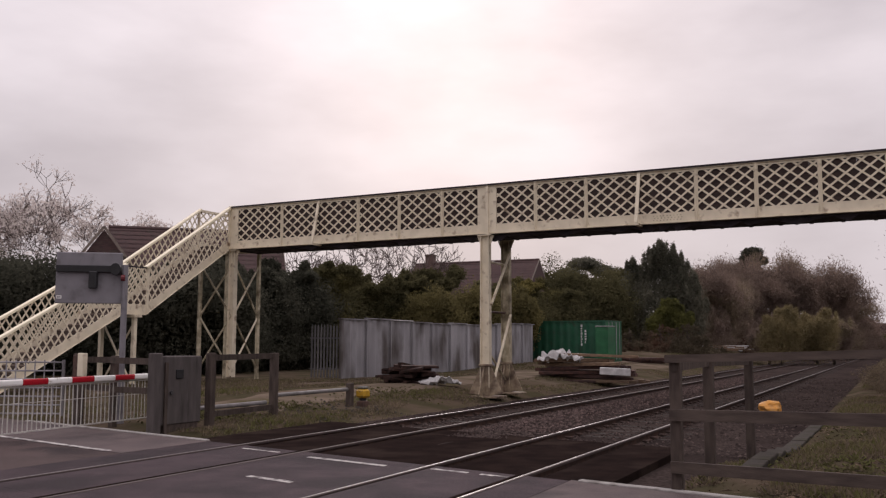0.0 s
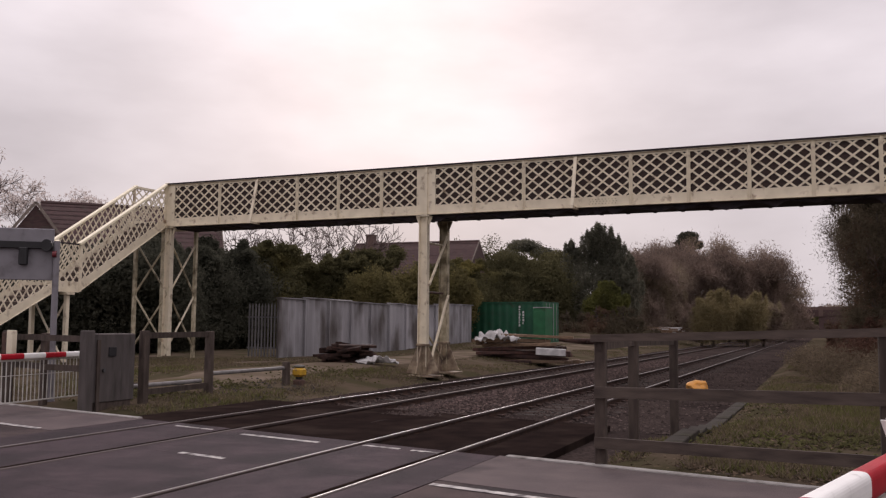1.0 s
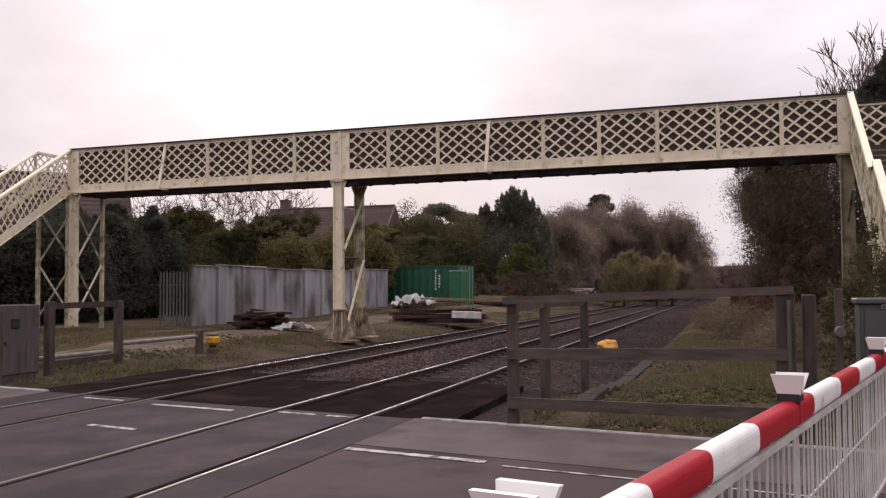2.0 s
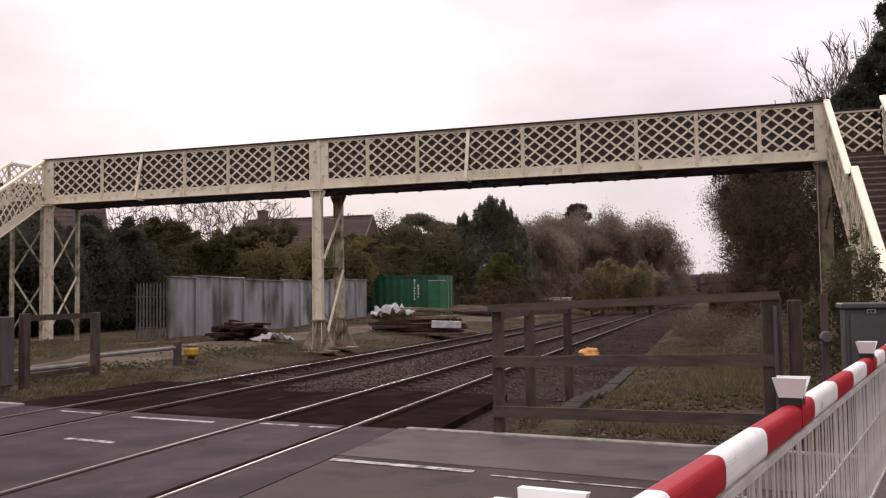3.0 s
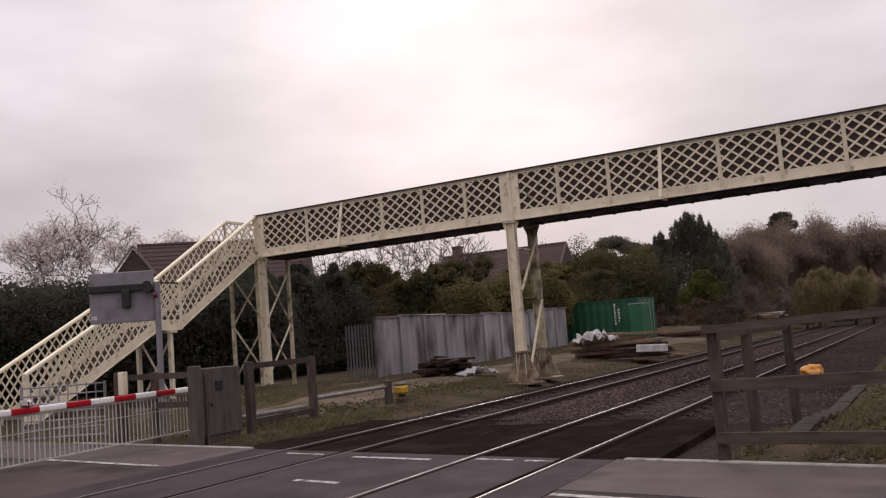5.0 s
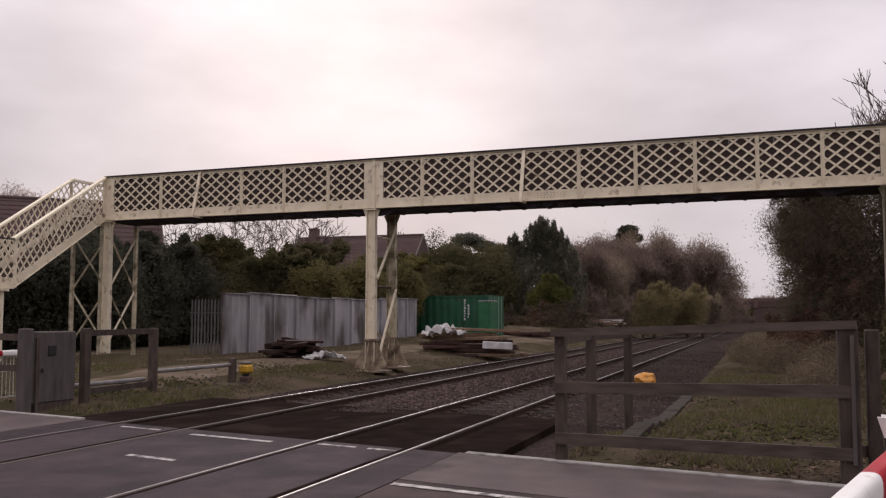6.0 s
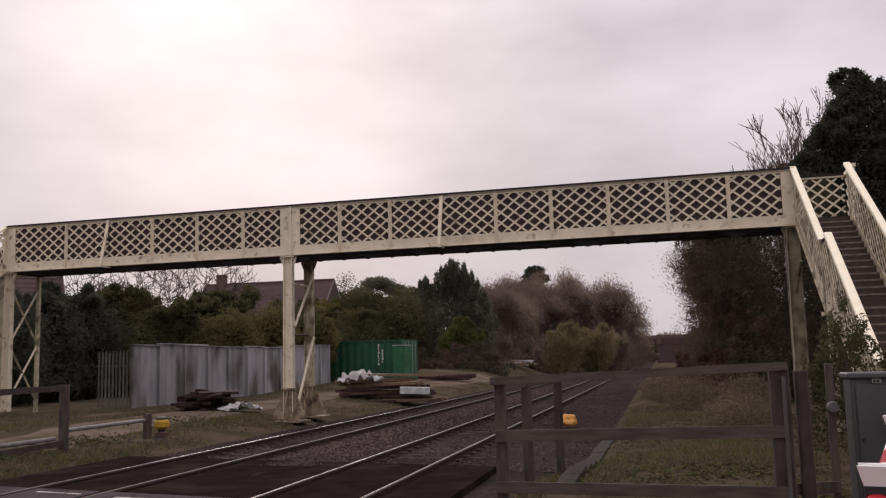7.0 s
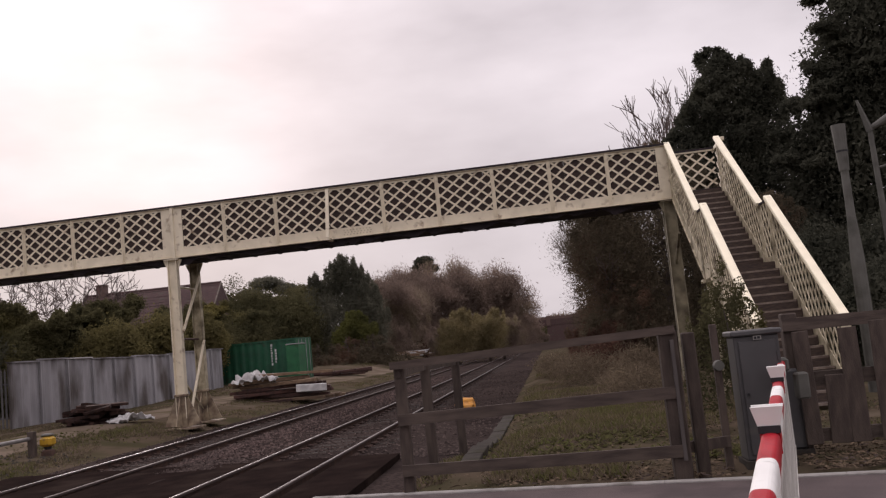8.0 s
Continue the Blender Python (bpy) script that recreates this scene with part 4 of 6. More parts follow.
# right support, stained by ivy
column(bridge, X_R - 0.15, 0.05, 0.0, 0.34, foot=0, mat="mossy")
for x, y in ((X_R - 0.15, WIDE), (X_R + WIDE - 0.1, 0.05), (X_R + WIDE - 0.1, WIDE)):
    part("leg", Shape().box((x - 0.07, y - 0.07, -0.2), (x + 0.07, y + 0.07, BOT)), M["mossy"], bridge)
brace(bridge, (X_R - 0.15, 0.05, 3.4), (X_R - 0.15, -1.6, 4.1), mat="mossy")
stair(bridge, X_L + 0.02, -1, "cream", 0.2, (4.1, 0.95, 5.0), WIDE)
stair(bridge, X_R - 0.02, 1, "cream_mottled", 0.0, (4.75, 1.0, 4.75), 1.40)


# ---- fences by the crossing ----
def timber_fence(label, pts, rails, post_h, ground=0.0, w=0.13, mat="fence", rail_h=0.12):
    """Posts at pts, rails at the given heights between them, each a part."""
    t = thing("timber_fence", label, "fence")
    for x, y in pts:
        s = Shape().box((x - w / 2, y - w / 2, ground - 0.3), (x + w / 2, y + w / 2, ground + post_h + random.uniform(-0.03, 0.03)), bevel=0.012)
        part("post", s, M[mat], t)
    for (xa, ya), (xb, yb) in zip(pts, pts[1:]):
        for z in rails:
            d = random.uniform(-0.015, 0.015)
            part("rail", Shape().beam((xa, ya - 0.09, ground + z + d), (xb, yb - 0.09, ground + z - d), 0.045, rail_h), M[mat], t)
    return t


near_fence = timber_fence("weathered three-rail timber fence on the grass verge", [(2.02, 12.16), (2.10, 13.8), (2.24, 16.5)], (1.43,), 1.51)
part("rail", Shape().beam((1.93, 12.06, 1.50), (5.2, 11.52, 1.61), 0.07, 0.09), M["fence_rail"], near_fence)
part("rail", Shape().beam((1.97, 12.06, 0.86), (5.14, 11.52, 0.93), 0.05, 0.13), M["fence_rail"], near_fence)
part("rail", Shape().beam((1.97, 12.06, 0.27), (5.14, 11.52, 0.30), 0.05, 0.13), M["fence_rail"], near_fence)
part("post", Shape().box((5.02, 11.53, -0.3), (5.22, 11.73, 1.60), bevel=0.015), M["fence"], near_fence)
part("post", Shape().box((5.30, 11.75, -0.3), (5.44, 11.89, 1.56), bevel=0.015), M["fence"], near_fence)
part("strut", Shape().box((5.13, 11.485, 0.2), (5.17, 11.52, 1.50)), M["fence_pale"], near_fence, "dull metal strip on the post")
part("post", Shape().box((5.66, 12.05, -0.3), (5.74, 12.13, 1.62), bevel=0.01), M["fence"], near_fence)
part("rail", Shape().beam((5.2, 11.8, 0.30), (5.72, 12.02, 0.30), 0.05, 0.12), M["fence"], near_fence)

tr = thing("cable_trough", "grey concrete cable trough laid through the verge", "trough")
lid = Shape().box((-0.135, -0.49, -0.1), (0.135, 0.49, 0.035), bevel=0.012).mesh("lid", M["trough"])
for k in range(11):
    o = part("lid", lid, None, tr)
    o.location = (2.56 + 0.012 * k, 14.4 + k * 1.0, height(2.6 + 0.012 * k, 14.4 + k) + 0.055 + random.uniform(-0.012, 0.012))
    o.rotation_euler = (0, 0, random.uniform(-0.02, 0.02))

far_fence = timber_fence("weathered timber fence beside the far footway", [(-8.35, 16.3), (-8.6, 18.8)], (1.38, 0.22), 1.46, 0.0, 0.16)
timber_fence("weathered timber fence along the far road edge", [(-8.45, 14.75), (-10.0, 15.3), (-11.7, 15.9)], (1.32, 0.75), 1.42, 0.0, 0.13)

s = Shape().box((-8.62, 14.82, 0.10), (-8.30, 15.98, 1.42), bevel=0.02)
locker = thing("crossing_locker", "grey-brown boarded locker with a small hatch beside the far fence", "locker")
part("body", s, M["fence_pale"], locker)
part("side_post", Shape().box((-8.42, 14.58, -0.2), (-8.24, 14.80, 1.48), bevel=0.015), M["fence_pale"], locker)
part("front_strip", Shape().box((-8.295, 14.90, -0.2), (-8.262, 14.98, 1.30)), M["fence"], locker)
part("hatch", Shape().box((-8.30, 15.22, 0.98), (-8.275, 15.42, 1.16), bevel=0.006), M["black"], locker)
part("latch", Shape().tube((-8.30, 15.10, 0.72), (-8.26, 15.10, 0.72), 0.04, n=10), M["cabinet"], locker)
part("foot", Shape().box((-8.60, 14.9, -0.15), (-8.32, 15.9, 0.10)), M["fence"], locker)

# low pipe rail and the yellow-capped trackside unit
pr = thing("pipe_rail", "low grey pipe rail on short timber posts", "rail")
part("pipe", Shape().tube((-8.62, 18.9, 0.48), (-8.45, 21.9, 0.50), 0.05, n=10), M["steel_pipe"], pr)
part("post", Shape().box((-8.50, 21.75, -0.2), (-8.34, 21.9, 0.66), bevel=0.012), M["fence"], pr)
part("pipe", Shape().tube((-8.95, 16.4, 0.30), (-8.75, 18.7, 0.32), 0.05, n=10), M["steel_pipe"], pr)
unit = thing("trackside_unit", "yellow-capped trackside unit on a dark stand", "railway equipment")
part("stand", Shape().box((-8.31, 21.97, -0.15), (-8.07, 22.23, 0.20), bevel=0.03), M["rust"], unit)
part("neck", Shape().tube((-8.19, 22.1, 0.18), (-8.19, 22.1, 0.30), 0.08, 0.10, n=12), M["black"], unit)
part("cap", Shape().box((-8.34, 21.95, 0.27), (-8.04, 22.25, 0.50), bevel=0.05), M["yellow"], unit, "yellow cap")
part("lid", Shape().box((-8.31, 21.98, 0.50), (-8.07, 22.22, 0.57), bevel=0.03), M["post_grey"], unit, "grey lid")

# orange bag by the line
b = bmesh.new()
bmesh.ops.create_icosphere(b, subdivisions=3, radius=0.3)
for v in b.verts:
    v.co *= 1 + 0.35 * noise.noise(v.co * 5)
    v.co.z = v.co.z * 0.62 + 0.12
    if v.co.z < 0:
        v.co.z = 0
me = bpy.data.meshes.new("orange_bag")
b.to_mesh(me)
b.free()
me.materials.append(M["orange"])
ob = new("orange_bag", me)
ob.location = (1.40, 26.5, -0.06)
tagged(ob, "crumpled orange plastic bag on the trackside ballast", "bag")


# ---- barriers ----
def barrier(label, tip, pivot, z, first, stripe, lamps, skirt=True, radius=0.048):
    """A striped boom from tip to pivot with a hanging skirt and lamp boxes."""
    t = thing("level_crossing_barrier", label, "barrier", group="crossing barriers")
    a, b = Vector((*tip, z)), Vector((*pivot, z))
    d = (b - a).normalized()
    side = d.cross(Vector((0, 0, 1)))
    length = (b - a).length
    prof = []
    for k in range(28):
        an = math.pi * 2 * k / 28
        c, q = math.cos(an), math.sin(an)
        prof.append((radius * 0.92 * math.copysign(abs(c) ** 0.6, c), radius * 1.25 * math.copysign(abs(q) ** 0.6, q)))
    u, k = 0.0, first
    part("boom_end", Shape().sweep(prof, a - d * 0.04, a - d * 0.002), M["black"], t)
    ends = list(stripe) if isinstance(stripe, (list, tuple)) else [stripe * (i + 1) for i in range(60)]
    while u < length - 0.01:
        v = min(length, ends.pop(0) if ends else length)
        part("stripe", Shape().sweep(prof, a + d * u, a + d * v), M["red"] if k % 2 else M["white"], t)
        u, k = v, k + 1
    for u in lamps:
        c = a + d * u + side * 0.0
        m = Matrix.Translation(c + Vector((0, 0, radius * 1.2))) @ Matrix.Rotation(math.atan2(d.y, d.x) - math.pi / 2, 4, "Z")
        sh = Shape()
        for off in (-0.024, 0.024):
            w0, w1 = 0.050, 0.074
            vs = [(-w0, off - 0.018, 0.03), (w0, off - 0.018, 0.03), (w1, off - 0.035 * (1 if off < 0 else -1) - 0.01, 0.125), (-w1, off - 0.035 * (1 if off < 0 else -1) - 0.01, 0.125)]
            vs += [(x, y + 0.022, z2) for x, y, z2 in vs]
            sh.add([m @ Vector(p) for p in vs], [(0, 1, 2, 3), (7, 6, 5, 4), (0, 4, 5, 1), (1, 5, 6, 2), (2, 6, 7, 3), (3, 7, 4, 0)])
        o = part("lamp_shield", sh, M["white"], t, "white angled lamp shield")
        part("lens", Shape().tube(m @ Vector((-0.05, 0, 0.062)), m @ Vector((0.05, 0, 0.062)), 0.034, n=14), M["lamp_glass"], o, "red lamp lens")
        part("lamp_base", Shape().box((-0.05, -0.05, 0.0), (0.05, 0.05, 0.035), m), M["black"], o)
        part("clamp", Shape().box((-0.046, -0.02, -0.1), (0.046, 0.02, 0.0), m), M["red"], o)
    if skirt:
        lo = 0.12
        part("skirt_top_rail", Shape().beam(a + side * 0.03 - Vector((0, 0, radius * 1.25 + 0.02)), b + side * 0.03 - Vector((0, 0, radius * 1.25 + 0.02)), 0.02, 0.03), M["skirt"], t)
        for zz in (lo, 0.62):
            part("skirt_rail", Shape().beam((a.x + side.x * 0.03, a.y + side.y * 0.03, zz), (b.x + side.x * 0.03, b.y + side.y * 0.03, zz), 0.008 if zz > lo else 0.02, 0.012 if zz > lo else 0.025), M["skirt"], t)
        me = Shape().box((-0.011, -0.004, lo), (0.011, 0.004, z - radius * 1.25 - 0.02)).mesh("skirt_rod", M["skirt"])
        n = int(length / 0.115)
        for i in range(n):
            p = a + d * (0.05 + i * (length - 0.1) / n) + side * 0.03
            r = part("skirt_rod", me, None, t)
            r.matrix_basis = Matrix.Translation((p.x, p.y, 0)) @ Matrix.Rotation(math.atan2(d.y, d.x) + random.uniform(-0.3, 0.3), 4, "Z") @ Matrix.Rotation(random.uniform(-0.02, 0.02), 4, "Y")
    return t


def boom_x(y):
    return 4.63 + 0.25 * (y - 5.0)


BOOM = 1.055
UNIT = math.hypot(1, 0.25)
bar = barrier("red and white striped barrier boom, lowered, with a pale rod skirt", (boom_x(2.35), 2.35), (boom_x(12.5), 12.5), BOOM, 0, [(y - 2.35) * UNIT for y in (2.6, 3.15, 3.70, 4.28, 4.93, 6.1, 6.95, 7.75, 8.6, 9.4, 10.2, 11.0, 11.8, 12.5)], [(y - 2.35) * UNIT for y in (3.0, 5.74, 9.1)])
part("boom_bracket", Shape().box((6.43, 12.42, 0.98), (6.58, 12.75, 1.15), bevel=0.03), M["post_grey"], bar)
machine = thing("barrier_machine", "grey barrier machine housing on a plinth", "barrier machine")
part("housing", Shape().box((6.44, 12.66, 0.05), (6.74, 13.20, 1.0), bevel=0.03), M["cabinet"], machine)
part("counterweight", Shape().box((6.56, 12.12, 0.68), (6.70, 12.30, 0.98), bevel=0.02), M["post_grey"], bar, "grey counterweight")
part("plinth", Shape().box((6.42, 12.6, -0.2), (6.78, 13.3, 0.05)), M["trough"], machine)
far_bar = barrier("red and white striped barrier boom, lowered, across the far road", (-9.85, 16.2), (-8.55, 7.0), 0.98, 0, 0.62, [4.6], radius=0.045)
part("tip", Shape().tube((-9.84, 16.15, 0.98), (-9.95, 16.75, 0.98), 0.02, 0.012), M["white"], far_bar)
far_machine = thing("barrier_machine", "grey barrier machine housing beside the far road", "barrier machine")
part("housing", Shape().box((-8.85, 6.3, 0.0), (-8.35, 6.95, 1.1), bevel=0.03), M["cabinet"], far_machine)

# control cabinet
cab = thing("control_cabinet", "dark grey steel control cabinet behind the barrier", "cabinet")
part("body", Shape().box((5.90, 12.02, 0.06), (6.40, 12.42, 1.45), bevel=0.012), M["cabinet"], cab)
part("door", Shape().box((5.945, 11.995, 0.12), (6.355, 12.02, 1.39), bevel=0.006), M["cabinet"], cab)
part("roof", Shape().box((5.865, 11.97, 1.45), (6.435, 12.46, 1.515), bevel=0.015), M["cabinet"], cab)
plate = part("plate", Shape().box((6.115, 11.985, 1.40), (6.205, 11.994, 1.445)), M["concrete"], cab, "small pale plate with dark marks")
part("marks", Shape().box((6.125, 11.981, 1.408), (6.150, 11.984, 1.437)).box((6.160, 11.981, 1.408), (6.190, 11.984, 1.437)), M["black"], plate)
part("plinth", Shape().box((5.87, 11.98, -0.2), (6.43, 12.46, 0.06)), M["trough"], cab)
part("lock", Shape().tube((5.985, 11.99, 0.8), (5.985, 11.97, 0.8), 0.016, n=8), M["black"], cab)
for z in (0.35, 1.15):
    part("hinge", Shape().tube((6.362, 11.99, z), (6.362, 11.99, z + 0.10), 0.010, n=6), M["cabinet"], cab)

# round lamp on the thin post by the cabinet
lamp = thing("post_lamp", "small round grey lamp fixed to the fence post", "lamp")
part("bowl", Shape().tube((5.70, 12.02, 1.15), (5.70, 11.93, 1.15), 0.065, 0.055, n=14), M["post_grey"], lamp)
part("bracket", Shape().beam((5.70, 12.02, 1.15), (5.70, 12.09, 1.15), 0.04, 0.04), M["black"], lamp)

# boarded fence and gate near the stair foot
bf = thing("board_fence", "weathered upright-board fence by the stair foot", "fence")
for k in range(12):
    x = 6.80 + 0.27 * k + random.uniform(-0.03, 0.03)
    w = random.uniform(0.085, 0.115)
    lo, hi = (0.10, 0.92) if k % 4 == 1 else (0.10, 1.46)
    b = Shape().box((-w, -0.014, lo), (w, 0.014, hi + random.uniform(-0.03, 0.03)), bevel=0.006)
    o = part("board", b, M["fence"], bf)
    o.location = (x, 12.60 - 0.10 * (x - 6.75), 0)
    o.rotation_euler = (0, random.uniform(-0.03, 0.03), -0.1)
for z, h in ((1.52, 0.15), (0.86, 0.17), (0.20, 0.15)):
    part("rail", Shape().beam((6.62, 12.70, z), (9.9, 12.37, z), 0.06, h), M["fence_rail"], bf)
for x in (6.72, 8.1, 9.6):
    part("post", Shape().box((x - 0.09, 12.72 - 0.1 * (x - 6.7), -0.3), (x + 0.09, 12.88 - 0.1 * (x - 6.7), 1.66), bevel=0.015), M["fence"], bf)

# crossing light seen from behind
sg = thing("crossing_signal", "grey crossing signal board seen from behind on a post", "signal", pose(-10.98, 15.45, 0.27, 0, 0, 36) @ Matrix.Diagonal((0.84, 1.1, 0.97, 1)))
part("backboard", Shape().box((-0.80, -0.02, 2.30), (0.80, 0.02, 3.42), bevel=0.015), M["sign_back"], sg)
part("crossbar", Shape().box((-0.78, -0.10, 2.98), (0.74, -0.03, 3.13), bevel=0.01), M["black"], sg)
part("lamp_housing", Shape().box((0.02, -0.16, 2.62), (0.22, -0.03, 3.0), bevel=0.02), M["black"], sg)
part("lamp_housing", Shape().tube((0.66, -0.18, 3.05), (0.66, -0.02, 3.05), 0.13, n=16), M["black"], sg)
part("side_lamp", Shape().tube((0.80, -0.12, 2.86), (0.90, -0.12, 2.86), 0.07, n=12), M["lamp_glass"], sg, "small red lens")
part("post", Shape().tube((0.88, -0.06, -0.6), (0.88, -0.06, 3.15), 0.075, n=12), M["sign_back"], sg)
part("base", Shape().tube((0.88, -0.06, -0.6), (0.88, -0.06, 0.7), 0.10, n=12), M["sign_back"], sg)
lb = part("label_plate", Shape().box((-0.76, -0.03, 2.40), (-0.64, -0.022, 2.47)), M["white"], sg, "small white plate with faint marks")
part("marks", Shape().box((-0.74, -0.034, 2.42), (-0.70, -0.031, 2.45)).box((-0.69, -0.034, 2.42), (-0.66, -0.031, 2.45)), M["sign_back"], lb)

# mesh gate and marker post beyond the far barrier
mg = thing("mesh_gate", "galvanised steel mesh gate behind the far barrier", "gate")
for z in np.linspace(0.15, 1.25, 7):
    part("bar", Shape().tube((-13.6, 14.9, z), (-11.9, 15.7, z), 0.018, n=6), M["galv"], mg)
for k in range(10):
    u = k / 9
    part("upright", Shape().tube((-13.6 + 1.7 * u, 14.9 + 0.8 * u, 0.1), (-13.6 + 1.7 * u, 14.9 + 0.8 * u, 1.3), 0.014 if 0 < k < 9 else 0.035, n=6), M["galv"], mg)
mp = thing("marker_post", "orange and white marker post by the far fence", "post")
part("body", Shape().box((-11.05, 15.2, -0.1), (-10.83, 15.32, 1.05), bevel=0.012), M["fence"], mp)
part("white_face", Shape().box((-10.92, 15.17, 0.98), (-10.76, 15.30, 1.46), bevel=0.01), M["cream"], mp, "cream upper face")
part("band", Shape().box((-11.06, 15.18, 0.98), (-10.93, 15.32, 1.42), bevel=0.01), M["rust"], mp, "faded brown band")

# lamp post by the stair
lp = thing("street_lamp", "weathered grey street lamp standing behind the boarded fence", "lamp")
LX, LY = 9.99, 20.0
part("pole", Shape().tube((LX, LY, -0.2), (LX, LY, 2.6), 0.150, 0.135, n=14).tube((LX, LY, 2.6), (LX, LY, 3.5), 0.135, 0.085, n=14).tube((LX, LY, 3.5), (LX, LY, 4.35), 0.085, 0.078, n=14), M["post_grey"], lp)
part("collar", Shape().tube((LX, LY, 4.35), (LX, LY, 4.72), 0.098, 0.118, n=14), M["post_grey"], lp)
part("band", Shape().tube((LX, LY, 4.72), (LX, LY, 4.76), 0.122, n=14), M["black"], lp)
part("cap", Shape().tube((LX, LY, 4.76), (LX, LY, 5.28), 0.118, 0.142, n=14), M["post_grey"], lp)
gl = thing("crossing_lamp", "grey lamp arm on a slender post behind the boarded fence", "lamp")
part("post", Shape().tube((10.72, 20.1, -0.2), (10.62, 20.1, 5.1), 0.075, 0.05, n=10), M["post_grey"], gl)
part("finial", Shape().tube((10.62, 20.1, 5.1), (10.45, 20.1, 5.75), 0.075, 0.03, n=8), M["post_grey"], gl)
part("arm", Shape().tube((10.62, 20.1, 5.15), (11.0, 20.0, 5.32), 0.05, 0.10, n=10), M["post_grey"], gl)
part("lantern", Shape().tube((11.0, 20.0, 5.32), (12.0, 19.7, 5.36), 0.13, 0.17, n=12), M["post_grey"], gl)
part("stay", Shape().tube((10.68, 20.1, 4.35), (11.7, 19.8, 4.5), 0.03, n=8), M["post_grey"], gl)


# ---- the yard ----
def palisade():
    """Grey steel fence along the yard: upright pales, then plain sheets."""
    t = thing("steel_fence", "grey galvanised sheet and palisade fence round the yard", "fence")
    pale = Shape().box((-0.035, -0.01, 0.05), (0.035, 0.01, 2.02))
    pale.add([(-0.035, -0.01, 2.02), (0.035, -0.01, 2.02), (0, -0.01, 2.14), (-0.035, 0.01, 2.02), (0.035, 0.01, 2.02), (0, 0.01, 2.14)], [(0, 1, 2), (5, 4, 3), (0, 3, 5, 2), (1, 2, 5, 4)])
    pm = pale.mesh("pale", M["pale"])
    for i in range(9):
        o = part("pale", pm, None, t)
        x, y = -16.5 + i * 0.14, 31.95 + 0.01 * i
        o.matrix_basis = Matrix.Translation((x, y, height(x, y)))
    for z in (0.5, 1.7):
        part("rail", Shape().beam((-16.6, 31.98, 0.2 + z), (-15.35, 32.1, 0.2 + z), 0.05, 0.05), M["pale"], t)
    n = 11
    for i in range(n):
        y0, y1 = 32.1 + (55.2 - 32.1) * i / n, 32.1 + (55.2 - 32.1) * (i + 1) / n
        x0, x1 = -15.3 - 0.05 * i, -15.3 - 0.05 * (i + 1)
        z = height(x0, y0)
        hh = 2.33 + (0.06 if i in (1, 2, 5) else 0) + random.uniform(-0.03, 0.03)
        s = Shape()
        k = 16
        prof = []
        for j in range(k + 1):
            yy = y0 + (y1 - y0 - 0.03) * j / k
            prof.append((x0 + (x1 - x0) * j / k + (0.02 if j % 4 in (1, 2) else -0.02), yy))
        vs = [(x, y, z - 0.1) for x, y in prof] + [(x, y, z + hh) for x, y in prof] + [(x - 0.012, y, z - 0.1) for x, y in prof] + [(x - 0.012, y, z + hh) for x, y in prof]
        m = k + 1
        fs = [(j, j + 1, m + j + 1, m + j) for j in range(k)] + [(2 * m + j + 1, 2 * m + j, 3 * m + j, 3 * m + j + 1) for j in range(k)]
        fs += [(m + j, m + j + 1, 3 * m + j + 1, 3 * m + j) for j in range(k)] + [(0, m, 3 * m, 2 * m), (k, 2 * m + k, 3 * m + k, m + k)]
        s.add(vs, fs)
        part("sheet", s, M["galv"], t)
        part("post", Shape().box((x0 + 0.03, y0 - 0.05, z - 0.2), (x0 + 0.09, y0 + 0.02, z + hh - 0.05)), M["galv"], t)
        # the third cap strip is white, a highlight painted on the fence top
        part("cap_strip", Shape().box((min(x0, x1) - 0.05, y0, z + hh), (max(x0, x1) + 0.05, y1 - 0.02, z + hh + 0.04)), M["sheet"] if i == 2 else M["galv"], t)


